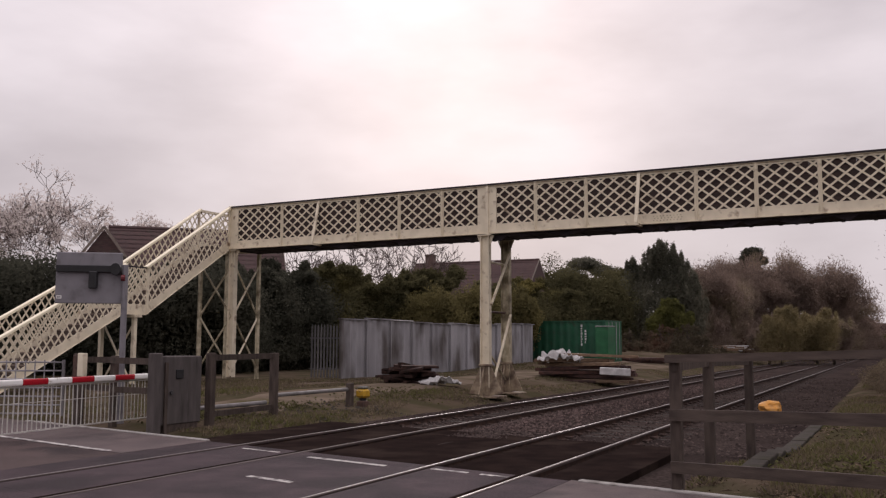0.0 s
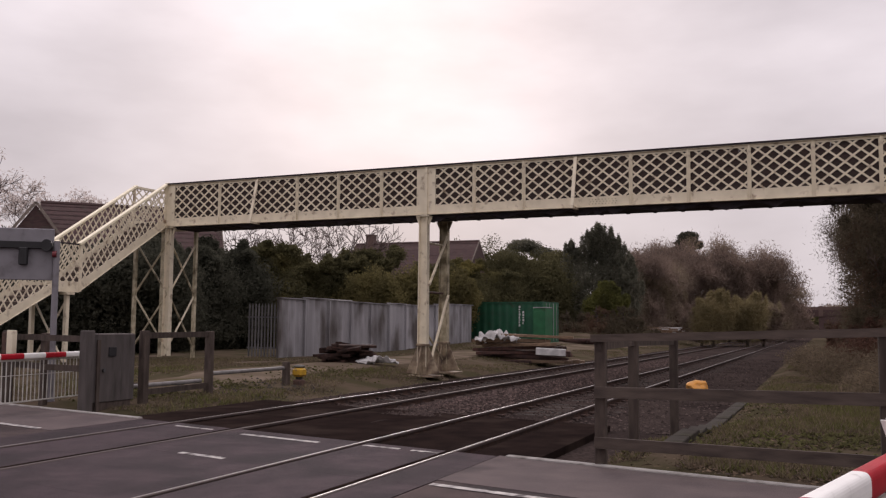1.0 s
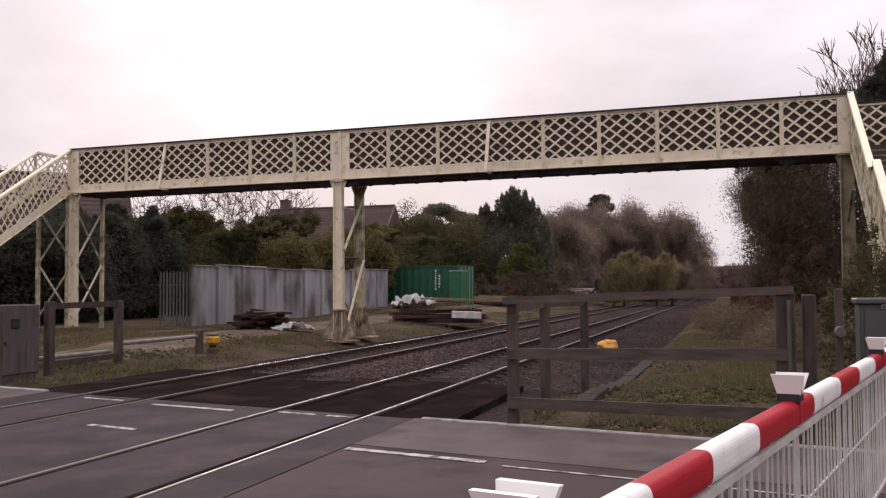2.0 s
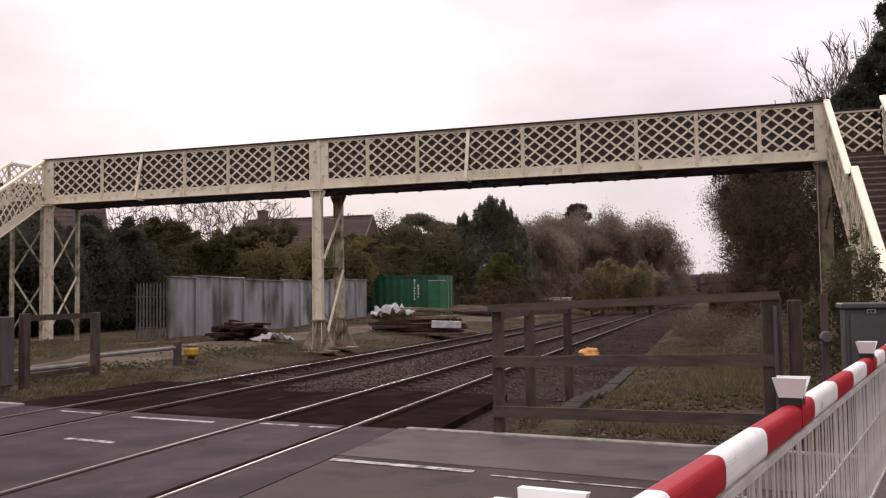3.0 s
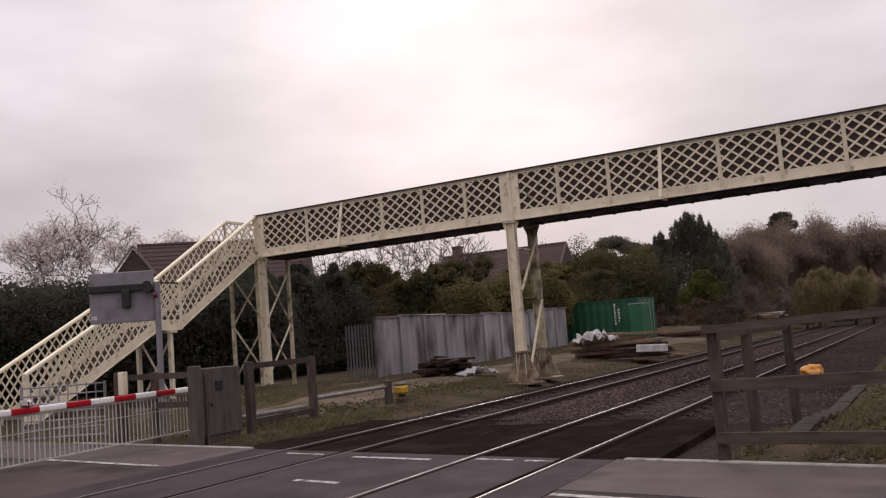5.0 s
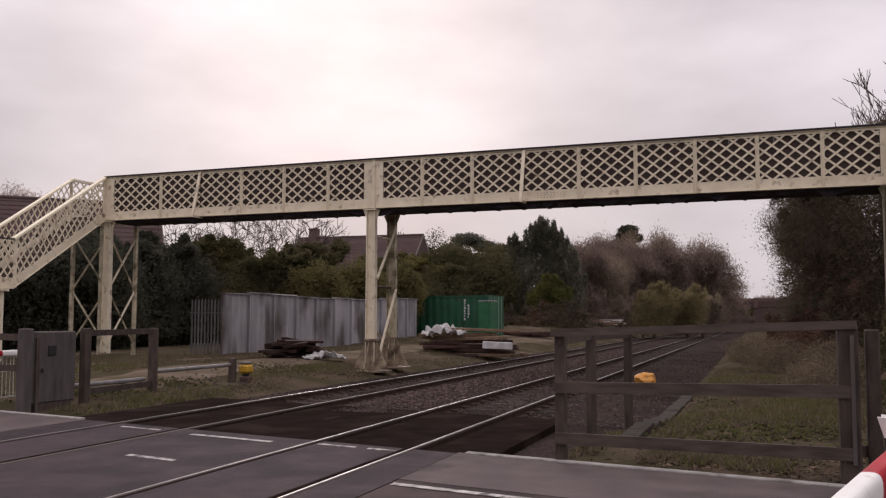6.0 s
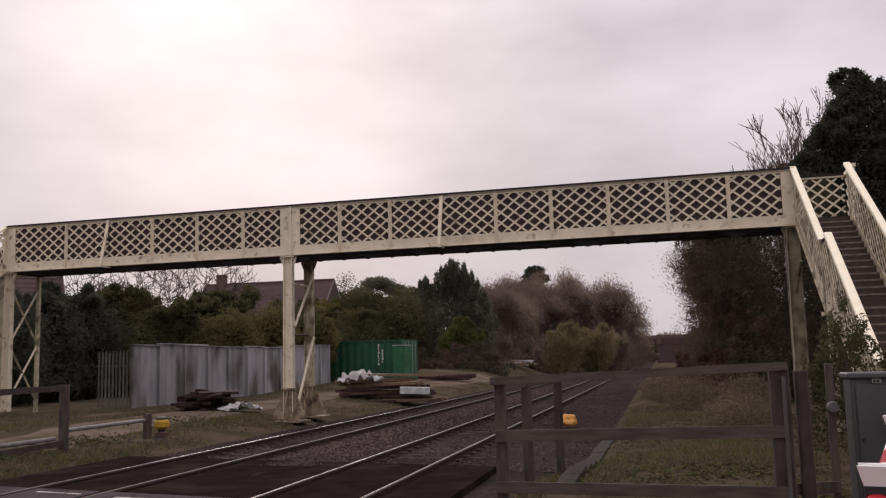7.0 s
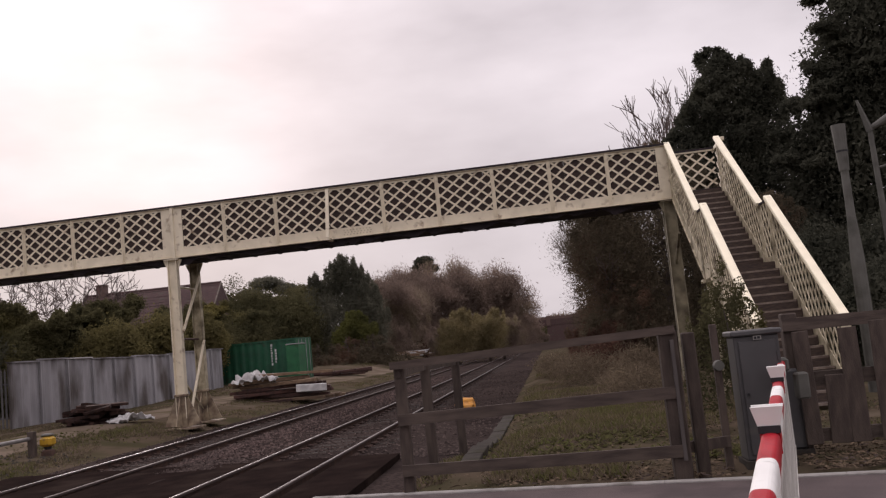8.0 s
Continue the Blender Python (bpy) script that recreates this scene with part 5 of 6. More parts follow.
def container():
    t = thing("shipping_container", "dark green steel shipping container in the yard", "container", pose(-17.95, 58.6, height(-15, 58.6) - 0.02, 0, 0, -9))
    L, W, H = 6.06, 2.44, 2.59
    n = 44
    xs = [0.1 + (L - 0.2) * i / n for i in range(n + 1)]
    dep = [0.0 if i % 4 in (0, 1) else 0.036 for i in range(n + 1)]
    for y, sg2 in ((0.03, 1), (W - 0.03, -1)):
        vs = [(x, y + sg2 * d, 0.15) for x, d in zip(xs, dep)] + [(x, y + sg2 * d, H - 0.1) for x, d in zip(xs, dep)]
        vs += [(x, q + sg2 * 0.02, z) for x, q, z in vs]
        k2 = 2 * n + 2
        fs = [(i, i + 1, n + 2 + i, n + 1 + i) for i in range(n)]
        fs += [tuple(reversed([j + k2 for j in f])) for f in fs] + [(i, i + k2, i + 1 + k2, i + 1) for i in range(n)] + [(n + 1 + i, n + 2 + i, n + 2 + i + k2, n + 1 + i + k2) for i in range(n)]
        part("side_wall", Shape().add(vs, fs), M["green"], t)
    part("end_wall", Shape().box((0.05, 0.05, 0.1), (0.1, W - 0.05, H - 0.05)), M["green"], t)
    part("roof", Shape().box((0.1, 0.05, H - 0.06), (L - 0.05, W - 0.05, H - 0.03)), M["green"], t)
    part("floor", Shape().box((0.1, 0.09, 0.1), (L - 0.05, W - 0.09, 0.16)), M["green"], t)
    for y in (0, W - 0.09):
        part("bottom_rail", Shape().box((0.12, y, 0), (L - 0.12, y + 0.09, 0.15)), M["green"], t)
        part("top_rail", Shape().box((0.12, y, H - 0.1), (L - 0.12, y + 0.09, H)), M["green"], t)
    for x in (0, L - 0.12):
        for y in (0, W - 0.12):
            part("corner_post", Shape().box((x, y, 0), (x + 0.12, y + 0.12, H), bevel=0.01), M["green"], t)
        part("end_header", Shape().box((x, 0.12, H - 0.1), (x + 0.12, W - 0.12, H)), M["green"], t)
        part("end_sill", Shape().box((x, 0.12, 0), (x + 0.12, W - 0.12, 0.14)), M["green"], t)
    for k in range(2):
        d = part("door", Shape().box((L - 0.06, 0.13 + k * 1.10, 0.15), (L - 0.01, 1.21 + k * 1.10, H - 0.1), bevel=0.01), M["green_door"], t, "lighter green door")
        for yy in (0.35, 0.85):
            part("lock_rod", Shape().tube((L + 0.02, 0.13 + k * 1.1 + yy, 0.1), (L + 0.02, 0.13 + k * 1.1 + yy, H - 0.08), 0.02, n=8), M["galv"], d)
    # rows of unreadable marks on the side
    for x, z0, z1 in ((4.35, 1.0, 2.2), (4.62, 1.15, 1.9), (5.45, 1.5, 2.2), (5.62, 0.7, 2.1)):
        z, b = z0, Shape()
        while z < z1:
            q = random.uniform(0.06, 0.16)
            b.box((x, 0.012, z), (x + random.uniform(0.05, 0.12), 0.026, z + q))
            z += q + 0.05
        part("marks", b, M["sheet"], t, "faint white marks")


def pile(name, label, at, turn, boards, mats, tilt=2.0):
    t = thing(name, label, "timber pile", pose(*at, 0, 0, turn))
    for x, y, z, l, w, h, a, k in boards:
        m = pose(x, y, z, random.uniform(-tilt, tilt), random.uniform(-tilt, tilt) * 0.7, a)
        part("beam", Shape().box((-l / 2, -w / 2, 0), (l / 2, w / 2, h), m, bevel=min(w, h) * 0.08), M[mats[k]], t)
    return t


def crumple(name, label, at, size, turn, seed, parent=None):
    n = 30
    s = Shape()
    for j in range(n + 1):
        for i in range(n + 1):
            u, v = i / n - 0.5, j / n - 0.5
            q = noise.noise((u * 7 + seed, v * 7, seed)) * 0.55 + noise.noise((u * 12.3, v * 10.7 + seed, 2)) * 0.4
            s.v.append((u * size[0] * (1 + 0.2 * q), v * size[1] * (1 + 0.25 * q), size[2] * max(0.05, 0.55 + q) * (1 - abs(u) * 1.2)))
    s.f = [(j * (n + 1) + i, j * (n + 1) + i + 1, (j + 1) * (n + 1) + i + 1, (j + 1) * (n + 1) + i) for j in range(n) for i in range(n)]
    s.s = [0] * len(s.f)
    ob = solo(name, s, M["sheet"], label, "sheet", pose(*at, 0, 0, turn))
    md = ob.modifiers.new("thick", "SOLIDIFY")
    md.thickness = 0.02
    return ob


palisade()
container()
wc = thing("portable_toilet", "bright green portable toilet with a grey roof beside the container", "portable toilet", pose(-11.75, 56.9, height(-11.75, 56.9) + 0.06, 0, 0, -9))
part("cabin", Shape().box((-0.42, -0.55, 0.0), (0.42, 0.55, 2.3), bevel=0.04), M["green_door"], wc)
part("door", Shape().box((-0.30, -0.58, 0.14), (0.30, -0.54, 2.1), bevel=0.01), M["green_door"], wc)
part("roof", Shape().box((-0.43, -0.57, 2.3), (0.43, 0.57, 2.38), bevel=0.03), M["roof_grey"], wc, "grey plastic roof")
part("skid", Shape().box((-0.46, -0.6, -0.1), (0.46, 0.6, 0.0)), M["black"], wc)
rows = []
for k in range(6):
    for j in range(3):
        rows.append((random.uniform(-0.25, 0.25) - 0.1 * k, -0.9 + 0.75 * j + random.uniform(-0.1, 0.1), 0.02 + 0.175 * k, 4.5 - 0.24 * k, 0.26, 0.14, random.uniform(-13, 13), 0 if k in (1, 2, 3) else 1))
rows += [(0.9, -1.45, 0.02, 2.0, 0.24, 0.12, 3, 1), (1.3, -1.35, 0.34, 1.3, 0.28, 0.32, 5, 2), (-0.8, -1.5, 0.0, 2.6, 0.3, 0.12, -4, 0), (0.4, -0.9, 1.12, 3.6, 0.28, 0.12, 6, 1), (0.3, 0.0, 1.12, 3.4, 0.28, 0.1, 9, 1)]
pile("timber_stack", "stack of old sleepers and boards beside the far track", (-7.95, 41.6, 0.02), 4, rows, ("dark_timber", "timber", "sheet"), 4.0)
crumple("plastic_sheeting", "crumpled white plastic sheeting on the timber stack", (-9.1, 40.6, 0.84), (1.9, 0.9, 0.75), 5, 3)
rows = [(random.uniform(-0.9, 0.9) * (1 - 0.11 * (i // 8)), random.uniform(-0.8, 0.8), 0.02 + 0.11 * (i // 8), random.uniform(0.6, 1.5), random.uniform(0.15, 0.34), random.uniform(0.06, 0.14), random.uniform(-80, 80), 0) for i in range(44)]
pile("scrap_heap", "heap of dark rusty timber beside the steel fence", (-11.2, 30.4, 0.27), 35, rows, ("scrap",), 14.0)
crumple("plastic_sheet", "torn pale sheet lying on the yard ground", (-9.95, 30.2, 0.23), (1.4, 0.7, 0.40), 40, 9)
rows = [(random.uniform(-1, 1), random.uniform(-0.6, 0.6), 0.02 + 0.14 * (i // 4), random.uniform(3, 5), 0.26, 0.12, random.uniform(-14, 14), i % 2) for i in range(14)]
pile("plank_stack", "loose stack of pale planks beside the far line", (-10.8, 96, height(-10.8, 96) - 0.03), 0, rows, ("sheet", "timber"))
rows = [(random.uniform(-1, 1), random.uniform(-1, 1), 0.02 + 0.12 * (i // 4), random.uniform(2, 4), 0.26, 0.14, random.uniform(-20, 20), 0) for i in range(10)]
pile("sleeper_heap", "heap of brown old sleepers beyond the container", (-11.3, 66, 0.40), 10, rows, ("dark_timber",))
s = Shape().box((-10.68, 44.0, -0.1), (-10.54, 44.14, 0.55), bevel=0.02)
solo("short_post", s, M["fence"], "short weathered timber post by the track", "post")


# ---- trees, shrubs and houses beyond ----
def leaf_cloud(rng, blobs, count, size, droop=0.0, shell=0.55, sliver=1.0):
    """Loose leaf triangles through ellipsoids (x, y, z, rx, ry, rz), thickest near the outside, with an uneven outline."""
    vol = np.array([b[3] * b[4] * b[5] for b in blobs]) ** 0.58
    pick = rng.choice(len(blobs), count, p=vol / vol.sum())
    bl = np.array(blobs)[pick]
    d = rng.normal(size=(count, 3))
    d /= np.linalg.norm(d, axis=1)[:, None]
    lump = 1 + 0.16 * np.sin(d[:, 0] * 7 + pick * 1.7) * np.sin(d[:, 2] * 8 + pick) + 0.10 * np.sin(d[:, 1] * 15 + d[:, 2] * 11 + pick)
    r = (shell + (1 - shell) * rng.random(count) ** 0.6) * lump + 0.014 * rng.standard_exponential(count) * (rng.random(count) < 0.2)
    p = bl[:, :3] + d * bl[:, 3:] * r[:, None]
    a = rng.normal(size=(count, 3))
    a[:, 2] -= droop
    a /= np.linalg.norm(a, axis=1)[:, None]
    b = np.cross(a, rng.normal(size=(count, 3)))
    b /= np.linalg.norm(b, axis=1)[:, None]
    s = (size * rng.uniform(0.5, 1.4, count) * np.where(r < 0.8, 1.35, 0.62))[:, None]
    return np.stack([p - a * s * 0.5 - b * s * 0.32 * sliver, p + b * s * 0.36 * sliver - a * s * 0.1, p + a * s * 0.6], 1)


def branches(rng, base, top_h, spread, depth=5, r0=0.16, kids=(2, 4), lean=(0, 0), first=0.25):
    """A forked skeleton: a list of (start, end, r, r2) and the twig ends."""
    segs, tips = [], []

    def grow(p, d, l, r, k):
        n = 3
        for _ in range(n):
            q = p + d * l / n
            segs.append((p, q, r, r * 0.86))
            p, r = q, r * 0.86
            d = (d + Vector(rng.normal(size=3) * 0.14) + Vector((0, 0, 0.05))).normalized()
        if k == 0:
            tips.append(p)
            return
        for _ in range(int(rng.integers(*kids)) + (1 if k > depth - 2 else 0)):
            side = Vector(rng.normal(size=3))
            side -= d * side.dot(d)
            side.normalize()
            nd = (d * rng.uniform(0.6, 1.0) + side * rng.uniform(0.4, 0.9) * spread + Vector((0, 0, 0.15))).normalized()
            grow(p, nd, l * rng.uniform(0.62, 0.85), r * 0.66, k - 1)

    grow(Vector(base), Vector((lean[0], lean[1], 1)).normalized(), top_h * first, r0, depth)
    return segs, tips


def skeleton_shape(segs, n=4):
    s = Shape()
    for p, q, r, r2 in segs:
        s.tube(p, q, max(r, 0.021), max(r2, 0.016), n=n if r > 0.03 else 3, cap=False)
    return s


def raw_mesh(s, name, mat):
    me = bpy.data.meshes.new(name)
    me.from_pydata(s.v, [], s.f)
    me.materials.append(mat)
    return me


def shoots(blobs, n, seed, wide, tall):
    """Small clumps that break up a crown's upper outline."""
    g = random.Random(seed)
    out = list(blobs)
    for _ in range(n):
        x, y, z, rx, ry, rz = blobs[g.randrange(len(blobs))]
        a, e = g.uniform(0, 6.28), g.uniform(0.1, 1.5)
        w = wide * g.uniform(0.6, 1.3)
        out.append((x + rx * 0.98 * math.cos(a) * math.cos(e), y + ry * 0.98 * math.sin(a) * math.cos(e), z + rz * 0.98 * math.sin(e), w, w, tall * g.uniform(0.5, 1.3)))
    return out


def dense_tree(name, label, blobs, count, size, mat, seed, category="tree", trunk=None, droop=0.2, shell=0.5, sliver=1.0, kind=""):
    """A trunk and a crown of many small leaf pieces."""
    rng = np.random.default_rng(seed)
    t = thing(name, label, category, kind=kind)
    tr = trunk or (blobs[0][0], blobs[0][1], 0.16, 0.72 * max(b[2] for b in blobs))
    x, y, r, h = tr
    z = height(x, y)
    s = Shape().tube((x, y, z - 0.2), (x + 0.1, y, z + h * 0.55), r, r * 0.6, n=9).tube((x + 0.1, y, z + h * 0.55), (x, y, z + h), r * 0.6, r * 0.2, n=7)
    for k in range(7):
        a, zz = rng.uniform(0, 6.28), z + h * rng.uniform(0.3, 0.85)
        l = h * 0.15
        s.tube((x, y, zz), (x + math.cos(a) * l, y + math.sin(a) * l, zz + l * 0.5), r * 0.35, r * 0.1, n=5)
    part("trunk", raw_mesh(s, "trunk", M["bark"]), None, t)
    part("crown", soup("crown", leaf_cloud(rng, blobs, count, size, droop, shell, sliver), 3, [mat]), None, t)
    return t


def bare_tree(name, label, base, h, spread, seed, mat, depth=6, r0=0.18, blossom=0, haze=None, lean=(0, 0), first=0.25, kids=(2, 4)):
    rng = np.random.default_rng(seed)
    t = thing(name, label, "tree")
    segs, tips = branches(rng, (base[0], base[1], height(*base) - 0.1), h, spread, depth, r0, lean=lean, first=first, kids=kids)
    part("trunk", raw_mesh(skeleton_shape([q for q in segs if q[2] > 0.05], 6), "trunk", M["bark"]), None, t)
    part("branch_crown", raw_mesh(skeleton_shape([q for q in segs if q[2] <= 0.05], 3), "branch_crown", mat), None, t)
    p = np.array([tuple(q) for q in tips])
    if blossom:
        c = p[rng.integers(0, len(p), blossom)] + rng.normal(size=(blossom, 3)) * 0.2
        a, b = rng.normal(size=(2, blossom, 3)) * 0.06
        part("blossom", soup("blossom", np.stack([c - a, c + b, c + a - b * 0.4], 1), 3, [M["blossom"]]), None, t, "sparse white blossom")
    if haze:
        n, size, m2 = haze
        c = p[rng.integers(0, len(p), n)] + rng.normal(size=(n, 3)) * (0.6 if size > 0.3 else 0.32)
        a = rng.normal(size=(n, 3))
        a[:, 2] = np.abs(a[:, 2]) + 0.3
        a *= size / np.linalg.norm(a, axis=1)[:, None]
        b = rng.normal(size=(n, 3)) * size * 0.06
        part("twig_haze", soup("twig_haze", np.stack([c - b, c + b, c + a], 1), 3, [m2]), None, t)
    return t


def polar(az, dist):
    """A place by its bearing left of the line's direction and its distance from the crossing's corner."""
    return 4.2 - dist * math.sin(radians(az)), 1.3 + dist * math.cos(radians(az))


def ellipse(az, dist, z, r, rz):
    x, y = polar(az, dist)
    return (x, y, z, r, r, rz)


# the tall dark hedge behind the yard, in separate trees
rng0 = random.Random(11)
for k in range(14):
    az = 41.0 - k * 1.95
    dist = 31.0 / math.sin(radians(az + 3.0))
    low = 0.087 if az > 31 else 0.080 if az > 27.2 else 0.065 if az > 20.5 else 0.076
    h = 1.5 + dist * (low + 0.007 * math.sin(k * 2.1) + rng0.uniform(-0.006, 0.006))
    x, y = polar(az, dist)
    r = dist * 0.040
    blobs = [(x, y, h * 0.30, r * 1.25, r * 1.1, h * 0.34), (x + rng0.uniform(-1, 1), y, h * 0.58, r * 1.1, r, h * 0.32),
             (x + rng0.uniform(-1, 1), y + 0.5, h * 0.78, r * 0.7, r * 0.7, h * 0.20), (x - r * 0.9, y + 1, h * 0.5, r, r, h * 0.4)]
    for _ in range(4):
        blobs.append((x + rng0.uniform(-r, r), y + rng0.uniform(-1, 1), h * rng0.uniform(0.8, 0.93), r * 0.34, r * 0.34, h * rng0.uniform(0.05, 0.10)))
    # past 35 degrees the darker leaf colour paints in the deep shade there
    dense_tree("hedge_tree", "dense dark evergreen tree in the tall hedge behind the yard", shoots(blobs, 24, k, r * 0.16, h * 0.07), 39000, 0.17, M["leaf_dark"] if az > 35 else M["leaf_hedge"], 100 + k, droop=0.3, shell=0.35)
for k, (az, dist, h) in enumerate(((24.5, 58, 5.5), (22.0, 60, 5.3), (27.0, 54, 5.0))):
    x, y = polar(az, dist)
    dense_tree("olive_tree", "yellow-green evergreen in front of the hedge", [(x, y, h * 0.5, 1.9, 1.6, h * 0.5), (x + 1, y, h * 0.62, 1.4, 1.4, h * 0.36)], 14000, 0.22, M["leaf_mustard"], 130 + k, shell=0.35)
# dark bushes behind the far stair
for k, (az, dist, h, r) in enumerate(((58, 45, 6.4, 4.6), (53.5, 46, 6.0, 4.2), (49.5, 45, 5.8, 4.0), (46.0, 44, 5.4, 3.8), (43.0, 44, 5.2, 3.6), (40.5, 44, 5.4, 3.4))):
    x, y = polar(az, dist)
    dense_tree("evergreen_bush", "dark overgrown evergreen bush behind the stair", [(x, y, h * 0.42, r, r * 0.9, h * 0.48), (x + 1, y - 0.5, h * 0.66, r * 0.7, r * 0.7, h * 0.34), (x - 1.5, y, h * 0.3, r, r, h * 0.3), (x - 2, y, h * 0.8, r * 0.4, r * 0.4, h * 0.2)],
               34000, 0.18, M["leaf_dark"], 200 + k, category="bush", shell=0.35)

# blossom tree and bare trees over the hedge
for az, dist, h, sd in ((48.2, 70, 14.2, 31), (51.6, 70, 13.6, 36), (45.6, 72, 12.8, 38)):
    bare_tree("blossom_tree", "bare tree with sparse white spring blossom behind the cottage", polar(az, dist), h, 0.95, sd, M["twig"], depth=6, r0=0.24, blossom=4200, kids=(2, 4), first=0.27)
bare_tree("bare_tree", "leafless tree rising behind the hedge", polar(33.2, 62), 8.6, 1.0, 33, M["twig"], depth=6, r0=0.15, first=0.28)
bare_tree("bare_tree", "leafless tree rising behind the hedge", polar(29.8, 64), 10.0, 1.1, 34, M["twig"], depth=6, r0=0.15, first=0.28)

# mid-distance evergreens
tall = [ellipse(12.6, 92, 4.4, 4.4, 4.4), ellipse(12.9, 92, 7.4, 2.3, 2.9), ellipse(11.8, 91, 7.0, 2.1, 2.7), ellipse(12.2, 91, 9.3, 1.3, 1.7), ellipse(13.1, 91, 9.1, 1.2, 1.5),
        ellipse(11.5, 91, 8.5, 1.0, 1.5), ellipse(12.7, 90, 10.2, 0.7, 1.1), ellipse(14.45, 92, 8.4, 0.5, 1.7), ellipse(14.0, 92, 7.0, 1.2, 2.0), ellipse(10.9, 90, 4.4, 1.6, 3.0), ellipse(10.9, 90, 6.6, 0.9, 1.4), ellipse(14.9, 93, 4.8, 2.6, 3.4)]
dense_tree("evergreen_tree", "tall dark evergreen with upright shoots beyond the yard", shoots(tall, 170, 1, 0.20, 0.75), 66000, 0.27, M["leaf_ever"], 41, droop=-0.9, shell=0.35, sliver=0.5)
dense_tree("evergreen_tree", "dark spreading pine beyond the yard", [ellipse(17.3, 110, 11.2, 2.2, 0.8), ellipse(16.2, 110, 10.4, 1.8, 0.7), ellipse(18.3, 109, 10.0, 1.7, 0.7), ellipse(17.0, 108, 8.2, 3.0, 1.2), ellipse(15.4, 108, 9.0, 2.0, 0.8), ellipse(17.6, 108, 6.0, 3.4, 1.8)], 20000, 0.3, M["leaf_ever"], 42)
dense_tree("evergreen_tree", "dark evergreen beside the yard", [ellipse(19.8, 92, 5.0, 4.0, 5.0), ellipse(18.0, 90, 4.6, 3.6, 4.6), ellipse(16.2, 88, 4.4, 3.6, 4.4), ellipse(21.3, 90, 6.8, 2.0, 3.0)], 60000, 0.28, M["leaf_hedge"], 43, shell=0.35)
dense_tree("green_shrub", "yellow-green shrub at the foot of the evergreens", shoots([ellipse(12.2, 84, 4.3, 1.3, 1.2), ellipse(11.6, 83.5, 3.6, 1.2, 1.2), ellipse(12.9, 84, 3.4, 1.2, 1.2)], 30, 5, 0.3, 0.4), 14000, 0.2, M["leaf_green"], 44, category="shrub")
for k, (az, dist, h, r) in enumerate(((16.5, 78, 2.4, 2.0), (14.6, 79, 2.8, 2.2), (12.8, 80, 3.4, 2.2), (11.2, 81, 3.6, 2.2), (9.8, 105, 3.2, 2.4), (8.4, 104, 3.0, 2.4))):
    x, y = polar(az, dist)
    blobs = [(x, y, h * 0.4, r, r * 0.8, h * 0.5), (x + 1.2, y - 0.8, h * 0.25, r, r * 0.8, h * 0.35)]
    dense_tree("undergrowth", "low dark brown undergrowth below the evergreens", shoots(blobs, 30, 60 + k, 0.25, 0.4), 9000, 0.2, M["ivy"] if k < 4 else M["bramble"], 470 + k, category="undergrowth", sliver=0.4, shell=0.25)
dense_tree("evergreen_tree", "tall far pine with a dark clumped head", [ellipse(7.4, 190, 19.8, 2.1, 1.1), ellipse(7.75, 190, 18.6, 1.5, 0.9), ellipse(6.95, 190, 18.2, 1.6, 0.9), ellipse(7.9, 190, 17.4, 1.6, 0.7), ellipse(7.35, 190, 16.6, 1.5, 0.6)], 8000, 0.5, M["leaf_dark"], 45, trunk=(polar(7.4, 190)[0], polar(7.4, 190)[1], 0.45, 18))

# leafless wood along the left of the line
for k, (az, dist, h) in enumerate(((9.6, 116, 8.6), (8.6, 120, 9.4), (7.4, 124, 9.8), (6.2, 128, 10.8), (5.0, 126, 11.0), (4.0, 128, 11.0), (3.1, 134, 10.6), (2.5, 140, 8.0), (2.0, 150, 5.8), (8.8, 106, 6.8), (10.4, 102, 7.0))):
    x, y = polar(az, dist)
    bare_tree("leafless_tree", "leafless brown tree in the wood beside the line", (x, y), h * 1.34, 0.8, 300 + k, M["leaf_brown"], depth=5, r0=0.16, haze=(16000, 0.42, M["leaf_brown"]), first=0.24)
    blobs = [(x, y - 1, h * 0.42, 3.4, 3.0, h * 0.46), (x + 1.5, y - 2, h * 0.25, 3.2, 3, h * 0.3), (x - 0.8, y - 1, h * 0.72, 2.4, 2.2, h * 0.24)]
    dense_tree("brown_thicket", "tangled brown leafless thicket beside the line", shoots(blobs, 26, k, 0.45, 1.1), 30000, 0.22, M["leaf_brown"], 340 + k, category="thicket", sliver=0.3, droop=-0.6, shell=0.3)
for k, (az, dist, h) in enumerate(((9.9, 110, 7.4), (9.1, 117, 8.4), (8.0, 120, 9.0), (6.8, 122, 9.8), (5.6, 124, 10.2), (4.5, 124, 10.4), (3.5, 128, 10.0), (2.9, 134, 8.2))):
    x, y = polar(az, dist)
    blobs = [(x, y, h * 0.40, 3.0, 2.6, h * 0.46), (x + 0.6, y, h * 0.72, 2.2, 2.0, h * 0.26)]
    dense_tree("brown_thicket", "tangled brown leafless thicket beside the line", shoots(blobs, 30, 90 + k, 0.35, 0.9), 15000, 0.24, M["leaf_brown"], 380 + k, category="thicket", sliver=0.3, droop=-0.7, shell=0.3)
